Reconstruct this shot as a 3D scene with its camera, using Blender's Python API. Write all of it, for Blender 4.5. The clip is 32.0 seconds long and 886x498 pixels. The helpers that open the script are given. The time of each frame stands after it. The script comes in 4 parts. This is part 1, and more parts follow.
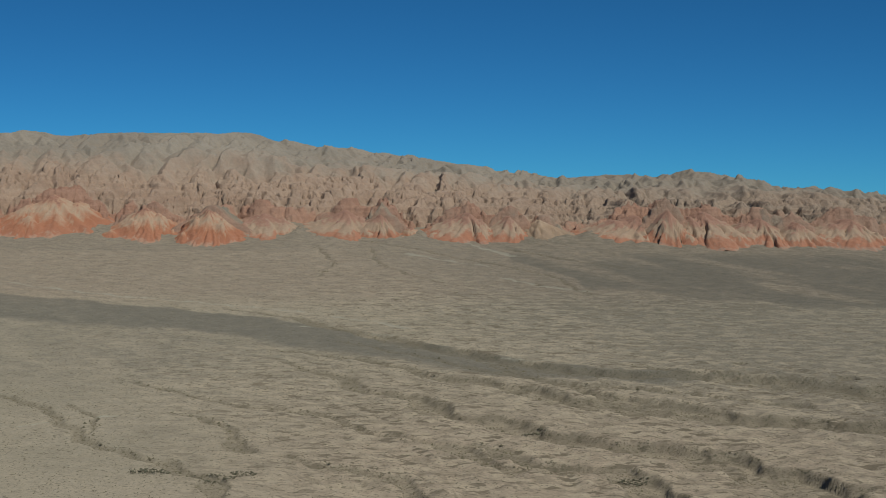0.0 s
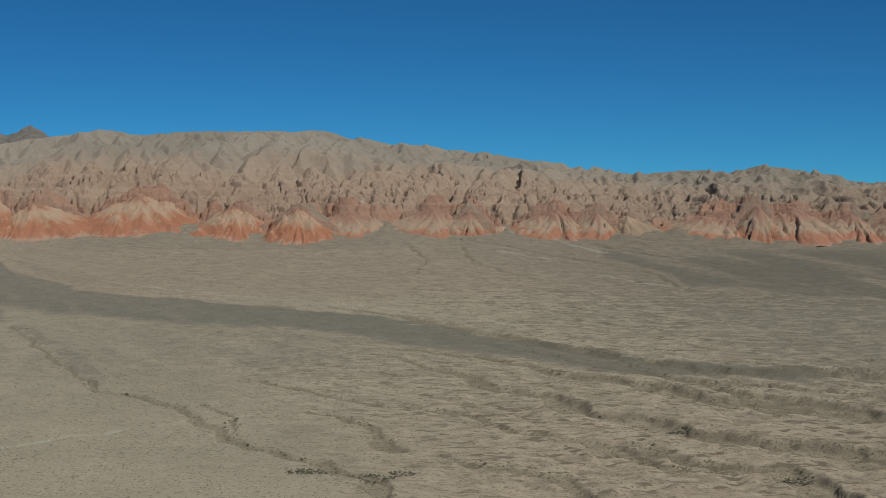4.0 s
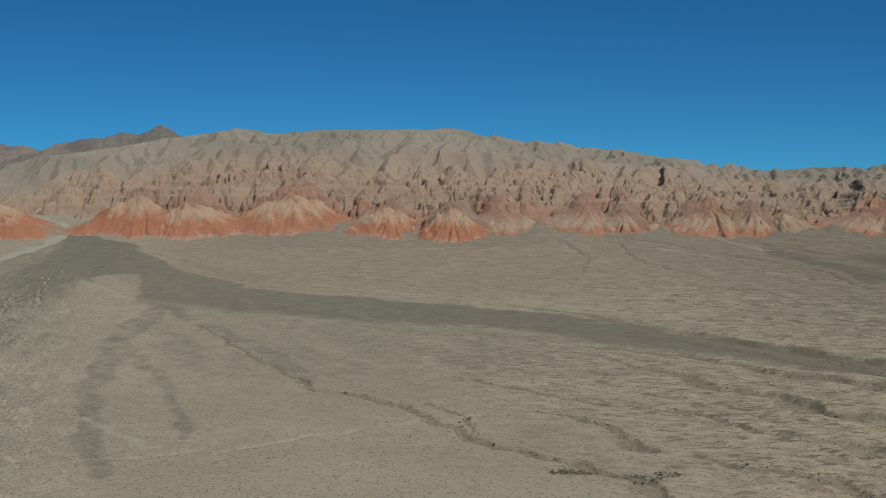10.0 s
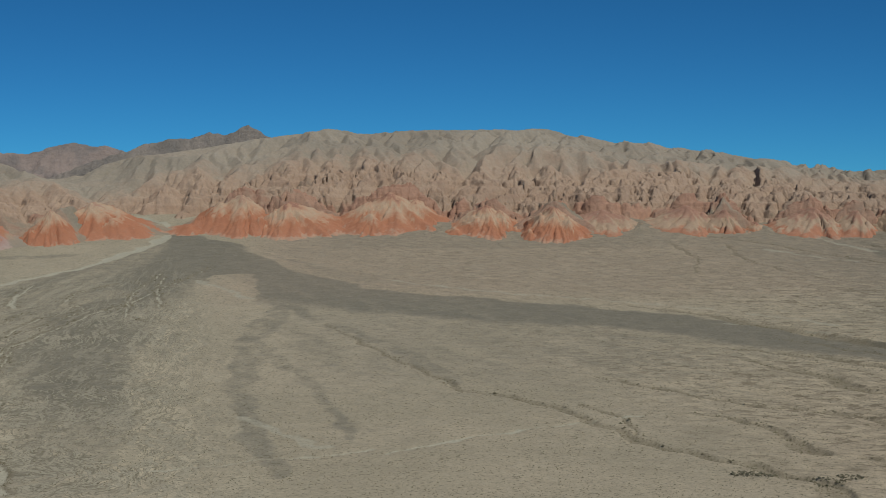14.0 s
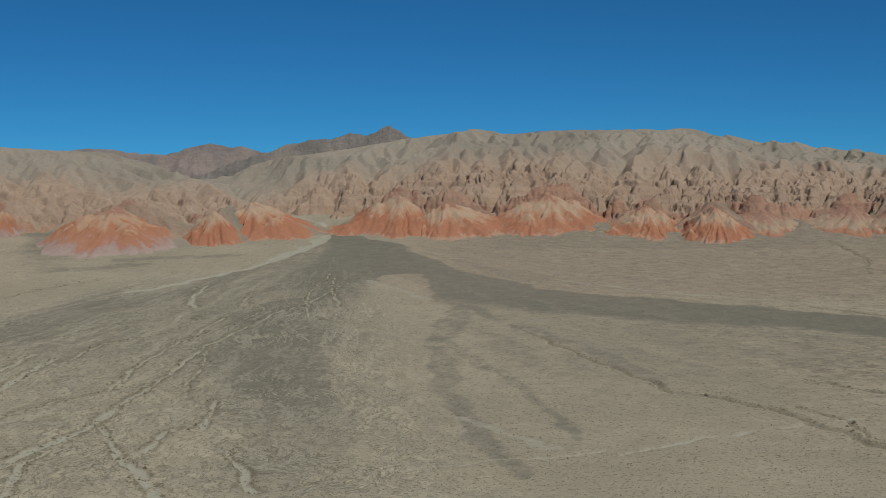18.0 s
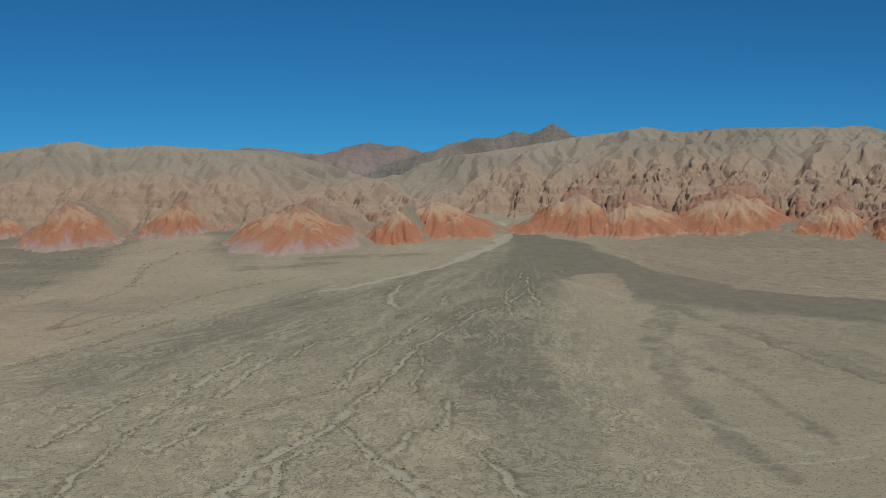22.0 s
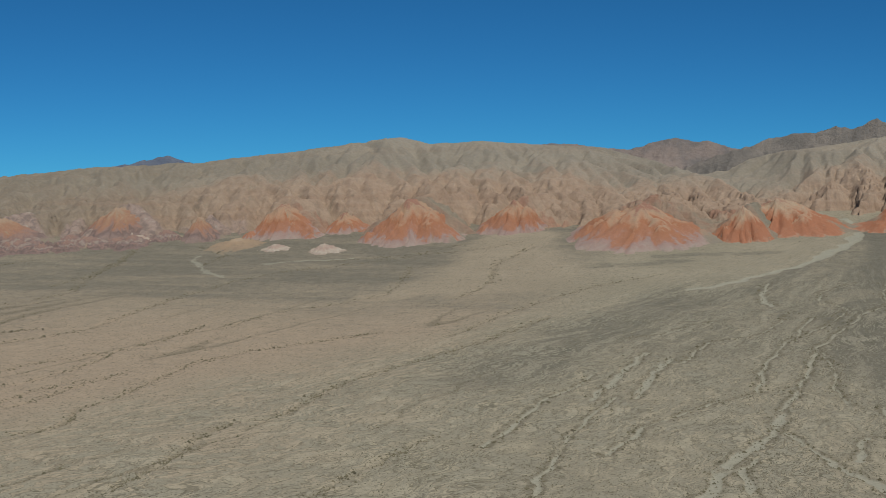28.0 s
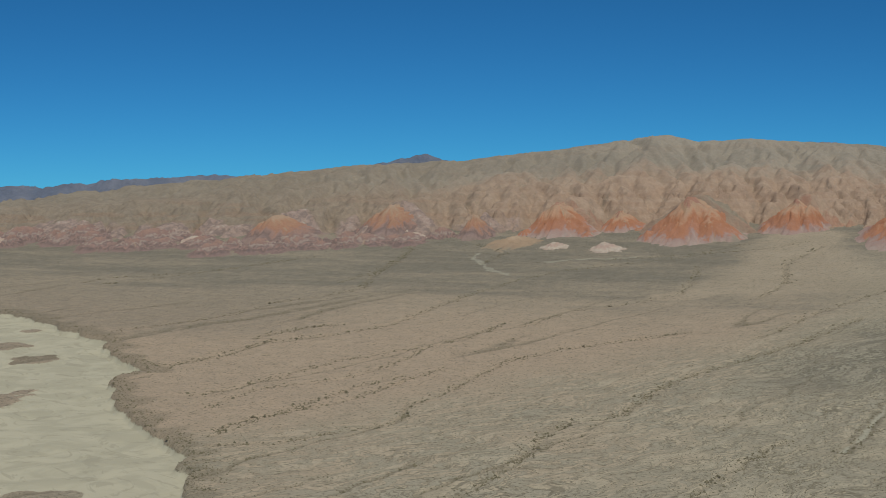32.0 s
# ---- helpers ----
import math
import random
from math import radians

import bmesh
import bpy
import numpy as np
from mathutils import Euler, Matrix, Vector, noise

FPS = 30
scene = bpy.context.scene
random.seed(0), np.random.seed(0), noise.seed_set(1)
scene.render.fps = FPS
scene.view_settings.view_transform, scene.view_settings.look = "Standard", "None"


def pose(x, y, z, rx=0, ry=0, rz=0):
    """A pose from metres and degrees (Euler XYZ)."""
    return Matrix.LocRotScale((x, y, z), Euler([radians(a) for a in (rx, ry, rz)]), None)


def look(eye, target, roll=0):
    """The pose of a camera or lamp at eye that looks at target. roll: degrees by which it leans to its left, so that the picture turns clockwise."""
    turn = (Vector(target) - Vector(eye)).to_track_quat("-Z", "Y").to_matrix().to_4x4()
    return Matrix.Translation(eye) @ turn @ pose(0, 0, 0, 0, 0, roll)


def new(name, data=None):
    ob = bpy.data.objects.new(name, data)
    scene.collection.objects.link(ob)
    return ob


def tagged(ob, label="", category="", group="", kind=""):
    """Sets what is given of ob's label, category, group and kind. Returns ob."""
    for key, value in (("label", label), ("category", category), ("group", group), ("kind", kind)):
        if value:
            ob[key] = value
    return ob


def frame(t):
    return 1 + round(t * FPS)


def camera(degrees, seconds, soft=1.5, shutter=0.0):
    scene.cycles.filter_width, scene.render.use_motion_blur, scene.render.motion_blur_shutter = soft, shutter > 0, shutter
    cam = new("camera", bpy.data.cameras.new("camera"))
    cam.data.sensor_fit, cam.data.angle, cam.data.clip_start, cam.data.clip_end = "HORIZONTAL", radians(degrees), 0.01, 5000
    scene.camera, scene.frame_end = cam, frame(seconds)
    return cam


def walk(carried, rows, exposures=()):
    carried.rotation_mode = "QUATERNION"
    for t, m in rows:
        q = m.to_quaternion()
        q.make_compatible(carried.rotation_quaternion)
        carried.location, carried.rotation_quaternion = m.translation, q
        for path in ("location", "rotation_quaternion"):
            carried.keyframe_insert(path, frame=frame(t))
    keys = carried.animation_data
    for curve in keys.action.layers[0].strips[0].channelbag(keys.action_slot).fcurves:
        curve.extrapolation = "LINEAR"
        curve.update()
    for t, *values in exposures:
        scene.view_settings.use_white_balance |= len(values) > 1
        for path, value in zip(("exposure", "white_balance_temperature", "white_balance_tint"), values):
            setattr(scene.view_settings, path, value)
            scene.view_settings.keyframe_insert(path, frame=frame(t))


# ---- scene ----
cam = camera(28.83, 32.0, soft=0.6)
PATH = [
    (0, (197.00, -35.20, 151.94), (308.01, 958.04, 118.08), 0.17),
    (0.5, (191.26, -33.78, 151.95), (301.11, 959.57, 117.54), 0.09),
    (1, (185.53, -32.31, 151.94), (293.38, 961.25, 117.32), 0.05),
    (1.5, (179.71, -30.71, 151.89), (285.61, 963.05, 117.12), 0.04),
    (2, (173.87, -28.96, 151.76), (278.03, 964.98, 116.70), -0.05),
    (2.5, (168.04, -27.11, 151.58), (269.53, 967.11, 116.58), -0.04),
    (4.5, (143.76, -17.92, 150.67), (229.44, 977.79, 115.71), -0.17),
    (5, (138.04, -16.14, 150.63), (216.50, 980.16, 115.56), -0.13),
    (5.5, (132.32, -14.50, 150.61), (203.95, 982.31, 115.37), -0.26),
    (6, (126.40, -12.97, 150.57), (193.54, 984.15, 115.24), -0.23),
    (6.5, (120.32, -11.53, 150.52), (185.47, 985.71, 115.07), -0.22),
    (7, (114.21, -10.21, 150.47), (178.26, 987.10, 114.84), -0.31),
    (7.5, (108.12, -8.94, 150.39), (170.30, 988.49, 114.74), -0.33),
    (8, (102.02, -7.64, 150.25), (162.03, 989.92, 114.67), -0.33),
    (8.5, (95.88, -6.30, 150.06), (153.56, 991.41, 114.60), -0.34),
    (9, (89.75, -4.89, 149.82), (145.23, 992.95, 114.58), -0.36),
    (9.5, (83.61, -3.36, 149.60), (136.48, 994.62, 114.47), -0.36),
    (10, (77.46, -1.75, 149.39), (127.70, 996.37, 114.37), -0.38),
    (10.5, (71.34, -0.17, 149.19), (118.99, 998.08, 114.30), -0.39),
    (11, (65.20, 1.19, 149.01), (110.27, 999.57, 114.30), -0.37),
    (11.5, (58.95, 2.17, 148.86), (101.44, 1000.68, 114.39), -0.33),
    (12, (52.55, 2.70, 148.78), (92.70, 1001.31, 114.51), -0.35),
    (12.5, (46.04, 2.82, 148.87), (82.53, 1001.57, 114.63), -0.33),
    (13, (39.44, 2.68, 149.05), (72.34, 1001.55, 114.75), -0.34),
    (13.5, (32.84, 2.37, 149.25), (61.91, 1001.36, 114.86), -0.35),
    (15.5, (6.98, -0.51, 150.65), (13.41, 998.86, 115.64), -0.31),
    (16, (-0.00, 0.00, 150.48), (0.00, 999.40, 115.73), -0.35),
    (16.5, (-7.24, 0.81, 150.30), (-15.42, 1000.18, 115.77), -0.33),
    (17, (-14.57, 1.93, 150.11), (-30.94, 1001.20, 115.76), -0.34),
    (17.5, (-21.93, 3.35, 149.86), (-45.91, 1002.49, 115.76), -0.35),
    (18, (-29.14, 4.96, 149.55), (-60.39, 1003.89, 115.64), -0.37),
    (18.5, (-36.17, 6.51, 149.25), (-75.23, 1005.17, 115.50), -0.40),
    (19, (-43.07, 7.86, 149.07), (-91.11, 1006.14, 115.46), -0.43),
    (19.5, (-49.86, 9.00, 149.04), (-107.87, 1006.75, 115.58), -0.43),
    (20, (-56.60, 9.94, 149.11), (-124.01, 1007.09, 115.42), -0.35),
    (20.5, (-63.32, 10.76, 149.21), (-138.55, 1007.35, 115.49), -0.33),
    (21, (-70.03, 11.49, 149.27), (-153.71, 1007.41, 115.50), -0.36),
    (21.5, (-76.81, 12.14, 149.35), (-169.08, 1007.30, 115.52), -0.38),
    (22, (-83.65, 12.69, 149.53), (-184.68, 1006.99, 115.53), -0.40),
    (22.5, (-90.42, 13.12, 149.70), (-201.32, 1006.37, 115.64), -0.40),
    (23, (-97.21, 13.48, 149.87), (-217.90, 1005.59, 115.72), -0.39),
    (23.5, (-104.13, 13.88, 150.04), (-234.68, 1004.73, 115.78), -0.37),
    (24, (-111.23, 14.39, 150.29), (-252.23, 1003.79, 115.69), -0.37),
    (24.5, (-118.52, 14.97, 150.55), (-269.92, 1002.82, 115.63), -0.36),
    (26.5, (-148.23, 17.72, 150.27), (-348.57, 996.81, 114.89), -0.32),
    (27, (-155.16, 17.95, 150.33), (-368.88, 994.20, 114.82), -0.28),
    (27.5, (-162.00, 18.10, 150.41), (-389.55, 991.20, 114.64), -0.22),
    (28, (-168.97, 18.13, 150.52), (-410.32, 987.91, 114.73), -0.24),
    (28.5, (-176.09, 18.10, 150.56), (-431.88, 984.17, 114.77), -0.29),
    (29, (-183.37, 18.07, 150.46), (-453.61, 980.20, 114.70), -0.22),
    (29.5, (-190.86, 18.05, 150.20), (-473.36, 976.66, 114.53), -0.23),
    (30, (-198.32, 18.08, 149.81), (-494.28, 972.62, 114.19), -0.24),
    (30.5, (-205.70, 18.13, 149.38), (-515.77, 968.19, 114.00), -0.25),
    (31, (-213.03, 18.26, 148.97), (-538.20, 963.26, 113.70), -0.21),
    (31.5, (-220.39, 18.45, 148.61), (-562.99, 957.27, 113.24), -0.10),
    (32, (-227.79, 18.61, 148.22), (-586.41, 951.43, 112.96), -0.06),
]
walk(cam, [(t, look(eye, target, roll)) for t, eye, target, roll in PATH])

# ---- sky, sun ----
SUN_ELEVATION, SUN_AZIMUTH = 46.0, 147.0      # degrees; azimuth clockwise from +y
world = bpy.data.worlds.new("desert_sky")
scene.world = world
world.use_nodes = True
wn, wl = world.node_tree.nodes, world.node_tree.links
sky = wn.new("ShaderNodeTexSky")
sky.sky_type, sky.sun_disc = "NISHITA", False
sky.sun_elevation, sky.sun_rotation = radians(SUN_ELEVATION), radians(SUN_AZIMUTH)
sky.altitude, sky.air_density, sky.dust_density, sky.ozone_density = 3000, 0.5, 0.0, 6.0
deep = wn.new("ShaderNodeMix")          # the clear dry air over high desert: a deep blue
deep.data_type, deep.blend_type = "RGBA", "MULTIPLY"
deep.inputs[0].default_value, deep.inputs[7].default_value = 1.0, (0.215, 0.745, 0.90, 1)
wl.new(sky.outputs[0], deep.inputs[6])
wl.new(deep.outputs[2], wn["Background"].inputs[0])
wn["Background"].inputs[1].default_value = 0.064

sun = new("sun", bpy.data.lights.new("sun", "SUN"))
sun.data.energy, sun.data.angle, sun.data.color = 3.1, radians(0.53), (1.0, 0.965, 0.88)
az, el = radians(SUN_AZIMUTH), radians(SUN_ELEVATION)
sun_way = Vector((math.sin(az) * math.cos(el), math.cos(az) * math.cos(el), math.sin(el)))
sun.matrix_world = look(sun_way * 500, (0, 0, 0))


# ---- noise on arrays ----
def hash01(ix, iy, seed):
    n = (ix.astype(np.int64) * 374761393 + iy.astype(np.int64) * 668265263 + seed * 974634301) & 0xFFFFFFFF
    n = ((n ^ (n >> 13)) * 1274126177) & 0xFFFFFFFF
    return ((n ^ (n >> 16)) & 0xFFFF) / 65536.0


def perlin(x, y, seed=0):
    """Gradient noise, about -0.7 to 0.7."""
    ix, iy = np.floor(x), np.floor(y)
    fx, fy = x - ix, y - iy
    u, v = fx * fx * fx * (fx * (fx * 6 - 15) + 10), fy * fy * fy * (fy * (fy * 6 - 15) + 10)

    def corner(dx, dy):
        a = hash01(ix + dx, iy + dy, seed) * 6.2831853
        return np.cos(a) * (fx - dx) + np.sin(a) * (fy - dy)

    low = corner(0, 0) * (1 - u) + corner(1, 0) * u
    high = corner(0, 1) * (1 - u) + corner(1, 1) * u
    return low * (1 - v) + high * v


def fbm(x, y, octaves=4, seed=0, gain=0.5):
    total, weight = 0.0, 1.0
    for k in range(octaves):
        total = total + weight * perlin(x * 2**k + 17.3 * k, y * 2**k - 9.1 * k, seed + k)
        weight *= gain
    return total


def ridged(x, y, octaves=4, seed=0, gain=0.5):
    """Sharp crests: 1 on a crest, towards 0 in a valley."""
    total, weight, norm = 0.0, 1.0, 0.0
    for k in range(octaves):
        total = total + weight * (1 - np.minimum(1, 2.2 * np.abs(perlin(x * 2**k + 5.7 * k, y * 2**k + 3.9 * k, seed + k))))
        norm += weight
        weight *= gain
    return total / norm


# ---- the lie of the land ----
FOOT_X = (-3000, -1500, -1188, -925, -749, -633, -476, -359, -250, -190, -118, 16, 120, 209, 284, 432, 576, 755, 1200, 3000)
FOOT_Y = (1150, 1310, 1390, 1405, 1440, 1490, 1495, 1470, 1535, 1600, 1555, 1560, 1525, 1540, 1532, 1515, 1500, 1515, 1560, 1650)
CREST_X = (-3000, -1412, -1213, -1129, -996, -878, -799, -721, -665, -632, -586, -450, -408, -350, -292, -236, -131, -57, -22, 66, 152, 195, 275, 371, 491, 575, 669, 699, 745, 796, 888, 928, 1035, 3000)
CREST_Z = (100, 131, 154, 162, 174, 179, 188, 199, 206, 199, 201, 193, 184, 179, 184, 192, 207, 219, 214, 217, 219, 217, 205, 195, 178, 168, 173, 168, 178, 173, 154, 156, 136, 100)


def smooth(a, b, x):
    t = np.clip((x - a) / (b - a), 0, 1)
    return t * t * (3 - 2 * t)


def foot(x):
    return np.interp(x, FOOT_X, FOOT_Y)


def crest_line(x):
    return 1965 + 0.2 * x


def plain(x, y):
    """The even slope of the desert plain, rising towards the range and level behind its foot."""
    v = np.minimum(y, 1660) / 150
    z = 150 * (-0.0039 * x / 150 + 0.06 * v + np.where(v > 4, 0.007 * (v - 6) ** 2, 0.028 - 0.028 * (v - 4)))
    return z - 70 * smooth(1680, 2300, y)


def range_z(x, y):
    """The range before it is worn: from its foot up to the crest, and down again behind it."""
    f, c = foot(x), crest_line(x)
    u = (y - f) / (c - f)
    top = np.interp(x, CREST_X, CREST_Z)
    base = plain(x, f)
    rise = np.interp(u, (-0.2, 0, 0.06, 0.16, 0.3, 0.6, 0.96, 1.0, 1.06, 1.25, 2.0), (-0.3, -0.02, 0.09, 0.23, 0.39, 0.69, 0.985, 1.0, 0.985, 0.85, 0.3))
    return base + (top - base) * rise


# ---- lines on the plain: where water has run ----
def along(x, y, line):
    """Distance to a line of points, how far along it (0 to 1), and the side (+ on its left)."""
    best, part_of, side = np.full(x.shape, 1e9), np.zeros(x.shape), np.zeros(x.shape)
    n = len(line) - 1
    for k in range(n):
        (ax, ay), (bx, by) = line[k], line[k + 1]
        ux, uy = bx - ax, by - ay
        length = ux * ux + uy * uy
        t = np.clip(((x - ax) * ux + (y - ay) * uy) / length, 0, 1)
        d = np.hypot(x - ax - t * ux, y - ay - t * uy)
        closer = d < best
        best = np.where(closer, d, best)
        part_of = np.where(closer, (k + t) / n, part_of)
        side = np.where(closer, np.sign(ux * (y - ay) - uy * (x - ax)), side)
    return best, part_of, side


def streak(x, y, line, wide, ragged=0.5, seed=0, scale=14.0, wander=0.45):
    """1 on a line, 0 away from it, with a ragged edge; wide: the half width at both ends."""
    out = np.zeros(x.shape)
    px, py = [p[0] for p in line], [p[1] for p in line]
    m = 3 * max(wide) + 10
    near = (x > min(px) - m) & (x < max(px) + m) & (y > min(py) - m) & (y < max(py) + m)
    if near.any():
        xs, ys = x[near], y[near]
        wx = xs + wander * scale * perlin(xs / scale, ys / (1.6 * scale), seed + 40)
        wy = ys + wander * scale * perlin(xs / scale, ys / (1.6 * scale), seed + 41)
        d, part_of, _ = along(wx, wy, line)
        w = wide[0] + (wide[1] - wide[0]) * part_of
        w = w * (1 + ragged * 1.6 * perlin(xs / (0.7 * scale), ys / (0.7 * scale), seed + 42))
        out[near] = 1 - smooth(0.55, 1.15, d / np.maximum(w, 0.1))
    return out


MAIN_WASH = [(-219, 1640), (-212, 1615), (-189, 1586), (-178, 1572), (-180, 1522), (-187, 1460), (-197, 1422), (-210, 1377), (-224, 1341), (-241, 1308), (-253, 1279), (-268, 1246), (-295, 1216)]
BRAIDS = [
    ([(-120, 1349), (-138, 1264), (-157, 1170), (-173, 1126), (-185, 1066), (-198, 992), (-200, 910), (-203, 851), (-208, 807)], 0.7, 1.6),
    ([(-208, 807), (-208, 768), (-212, 722), (-223, 682), (-224, 641), (-225, 560)], 2.4, 3.6),
    ([(-208, 768), (-189, 709), (-171, 664), (-154, 625), (-135, 560)], 1.6, 3.6),
    ([(-212, 697), (-216, 675), (-210, 643), (-204, 570)], 1.2, 2.4),
    ([(-273, 949), (-277, 907), (-277, 866), (-276, 826)], 2.2, 2.6),
    ([(-290, 962), (-292, 914), (-294, 860), (-297, 817)], 2.2, 2.4),
    ([(-307, 888), (-310, 845), (-319, 809), (-319, 760), (-322, 700)], 1.0, 1.6),
    ([(-287, 830), (-289, 777), (-291, 735), (-289, 697), (-289, 652), (-284, 600)], 1.2, 1.8),
    ([(-183, 1119), (-204, 1107), (-214, 1017), (-223, 938), (-222, 887), (-221, 850)], 0.9, 1.5),
    ([(-218, 1130), (-227, 1060), (-236, 1028), (-259, 1005), (-266, 934)], 0.8, 1.4),
    ([(-262, 1083), (-276, 1058), (-290, 1024), (-305, 1013)], 1.0, 1.4),
    ([(-160, 750), (-158, 776), (-165, 821)], 2.2, 1.2),
    ([(-170, 749), (-172, 724), (-173, 699)], 1.6, 2.2),
    ([(-179, 1258), (-201, 1217), (-203, 1178), (-183, 1143), (-192, 1084), (-214, 1017)], 0.8, 1.2),
    ([(-240, 1254), (-241, 1214), (-238, 1170), (-231, 1151)], 1.4, 2.6),
    ([(-155, 1315), (-162, 1207), (-151, 1110), (-137, 1090)], 0.8, 1.1),
    ([(-150, 1290), (-146, 1220), (-134, 1150)], 0.8, 1.1),
    ([(-205, 870), (-240, 820), (-262, 760), (-270, 690)], 0.9, 1.6),
    ([(-198, 992), (-188, 930), (-186, 870), (-178, 820)], 0.7, 1.0),
    ([(-140, 700), (-128, 665), (-118, 620)], 1.2, 2.2),
]
GULLIES = [
    ([(-18, 1074), (11, 977), (38, 900), (57, 848), (77, 831), (98, 802), (111, 762), (129, 708), (143, 689), (160, 671), (172, 643), (183, 632), (188, 560)], 0.8, 2.2, 2.4),
    ([(109, 806), (122, 782), (127, 754), (128, 734), (124, 715)], 0.8, 1.2, 1.8),
    ([(125, 884), (156, 848), (185, 806), (223, 781), (238, 759), (249, 730), (260, 712), (279, 695), (300, 640)], 0.5, 2.4, 2.6),
    ([(159, 784), (175, 769), (186, 747), (190, 715), (194, 687)], 0.6, 2.4, 2.0),
    ([(215, 938), (227, 909), (244, 880), (254, 844), (280, 814), (287, 771), (306, 756), (322, 726), (334, 705), (365, 678), (386, 664), (391, 640), (407, 617), (414, 560)], 0.7, 5.0, 4.0),
    ([(209, 978), (248, 953), (272, 926), (299, 878), (317, 860), (335, 838), (353, 808), (378, 794), (399, 774), (420, 751), (447, 742), (520, 700)], 0.8, 5.0, 4.0),
    ([(180, 1152), (218, 1114), (253, 1066), (282, 1019), (310, 976), (343, 934), (370, 904), (399, 890), (461, 873), (508, 836), (560, 810)], 0.6, 4.5, 4.5),
    ([(210, 680), (230, 649), (253, 631), (262, 560)], 0.8, 2.6, 2.5),
    ([(283, 695), (301, 687), (305, 666), (318, 644), (343, 631), (350, 560)], 1.0, 3.6, 3.2),
    ([(254, 1462), (265, 1381), (256, 1334), (248, 1304)], 1.2, 0.8, 2.2),
    ([(297, 1446), (305, 1366), (323, 1305), (343, 1270)], 1.2, 0.8, 2.0),
    ([(276, 1507), (323, 1464), (360, 1425), (399, 1367), (435, 1306), (445, 1218)], 1.6, 1.0, 2.6),
    ([(424, 1456), (461, 1400), (500, 1352)], 2.2, 1.2, 2.4),
    ([(330, 920), (350, 880), (372, 830), (392, 800), (420, 775)], 0.5, 3.4, 3.0),
    ([(400, 930), (430, 900), (470, 850), (520, 800)], 0.4, 3.2, 3.4),
    ([(250, 1010), (300, 945), (322, 905), (350, 872), (400, 840), (470, 790)], 0.4, 2.6, 2.6),
    ([(305, 980), (345, 905), (390, 872)], 0.5, 2.0, 2.2),
]
SHRUB_WASHES = [
    ([(-437, 560), (-436, 634), (-444, 689), (-443, 729), (-426, 756), (-429, 801), (-426, 860), (-412, 907), (-390, 978), (-383, 1022), (-368, 1091)], 3.5, 5.0),
    ([(-567, 635), (-541, 650), (-536, 672), (-517, 713), (-527, 756), (-523, 787), (-526, 893), (-510, 940), (-485, 972), (-455, 1013)], 2.6, 1.6),
    ([(-560, 1016), (-551, 1088), (-524, 1123), (-498, 1169), (-502, 1223), (-516, 1310)], 1.6, 1.6),
    ([(-366, 560), (-357, 644), (-352, 687), (-347, 719)], 2.4, 1.6),
    ([(-698, 825), (-690, 879), (-685, 918), (-658, 962), (-643, 1006), (-642, 1095), (-640, 1165), (-631, 1225), (-611, 1273), (-578, 1315), (-540, 1350), (-500, 1430)], 3.0, 1.6),
    ([(-443, 1160), (-441, 1200), (-438, 1242), (-454, 1329), (-440, 1420)], 1.8, 2.2),
    ([(-580, 664), (-582, 704), (-562, 751), (-556, 807), (-549, 855)], 2.2, 1.2),
    ([(-641, 748), (-630, 768), (-625, 806), (-615, 868), (-594, 914)], 2.2, 1.2),
    ([(-761, 1189), (-758, 1236), (-761, 1300), (-789, 1417)], 1.8, 3.0),
    ([(-802, 941), (-782, 975), (-764, 1018), (-756, 1101)], 1.6, 1.2),
    ([(-942, 1143), (-909, 1196), (-872, 1268), (-842, 1323)], 1.6, 2.0),
    ([(-698, 952), (-685, 989), (-669, 1005)], 1.8, 1.2),
    ([(-600, 1330), (-565, 1352), (-480, 1400), (-455, 1440)], 1.4, 2.0),
    ([(-793, 896), (-740, 850), (-700, 830), (-686, 874), (-688, 932), (-663, 956)], 1.6, 2.6),
    ([(-700, 933), (-700, 958), (-693, 979), (-679, 998)], 2.4, 1.6),
    ([(-795, 1441), (-774, 1357), (-763, 1291), (-747, 1215), (-731, 1165), (-742, 1113), (-768, 1068)], 3.0, 1.6),
    ([(-961, 1152), (-951, 1182), (-902, 1219), (-875, 1262), (-855, 1304)], 1.6, 1.6),
    ([(-613, 715), (-617, 748), (-616, 774), (-602, 795), (-588, 813), (-583, 851), (-582, 880), (-586, 920), (-576, 965), (-575, 1024)], 1.8, 1.4),
    ([(-577, 654), (-577, 701), (-574, 752), (-571, 789), (-562, 831)], 1.6, 1.2),
    ([(-322, 1289), (-356, 1231), (-385, 1151), (-398, 1101), (-407, 1031), (-414, 999)], 1.4, 2.2),
    ([(-690, 1300), (-688, 1360), (-730, 1410)], 2.4, 2.6),
]
SINKHOLES = [(335, 845, 4.0), (474, 923, 4.0), (519, 867, 5.0), (400, 772, 4.5), (420, 752, 4.5), (364, 905, 2.6), (322, 728, 4.0), (391, 640, 4.0), (414, 1262, 2.5), (470, 1180, 2.5)]
THICKETS = [(158, 645, 7), (183, 634, 6), (194, 640, 4), (325, 738, 4), (346, 625, 5)]
TRACKS = [
    ([(20, 690), (37, 707), (55, 725), (71, 737), (98, 753), (121, 771), (133, 779)], 1.2),
    ([(-120, 650), (-72, 659), (-50, 667), (-28, 682), (-6, 686), (17, 700)], 0.9),
]
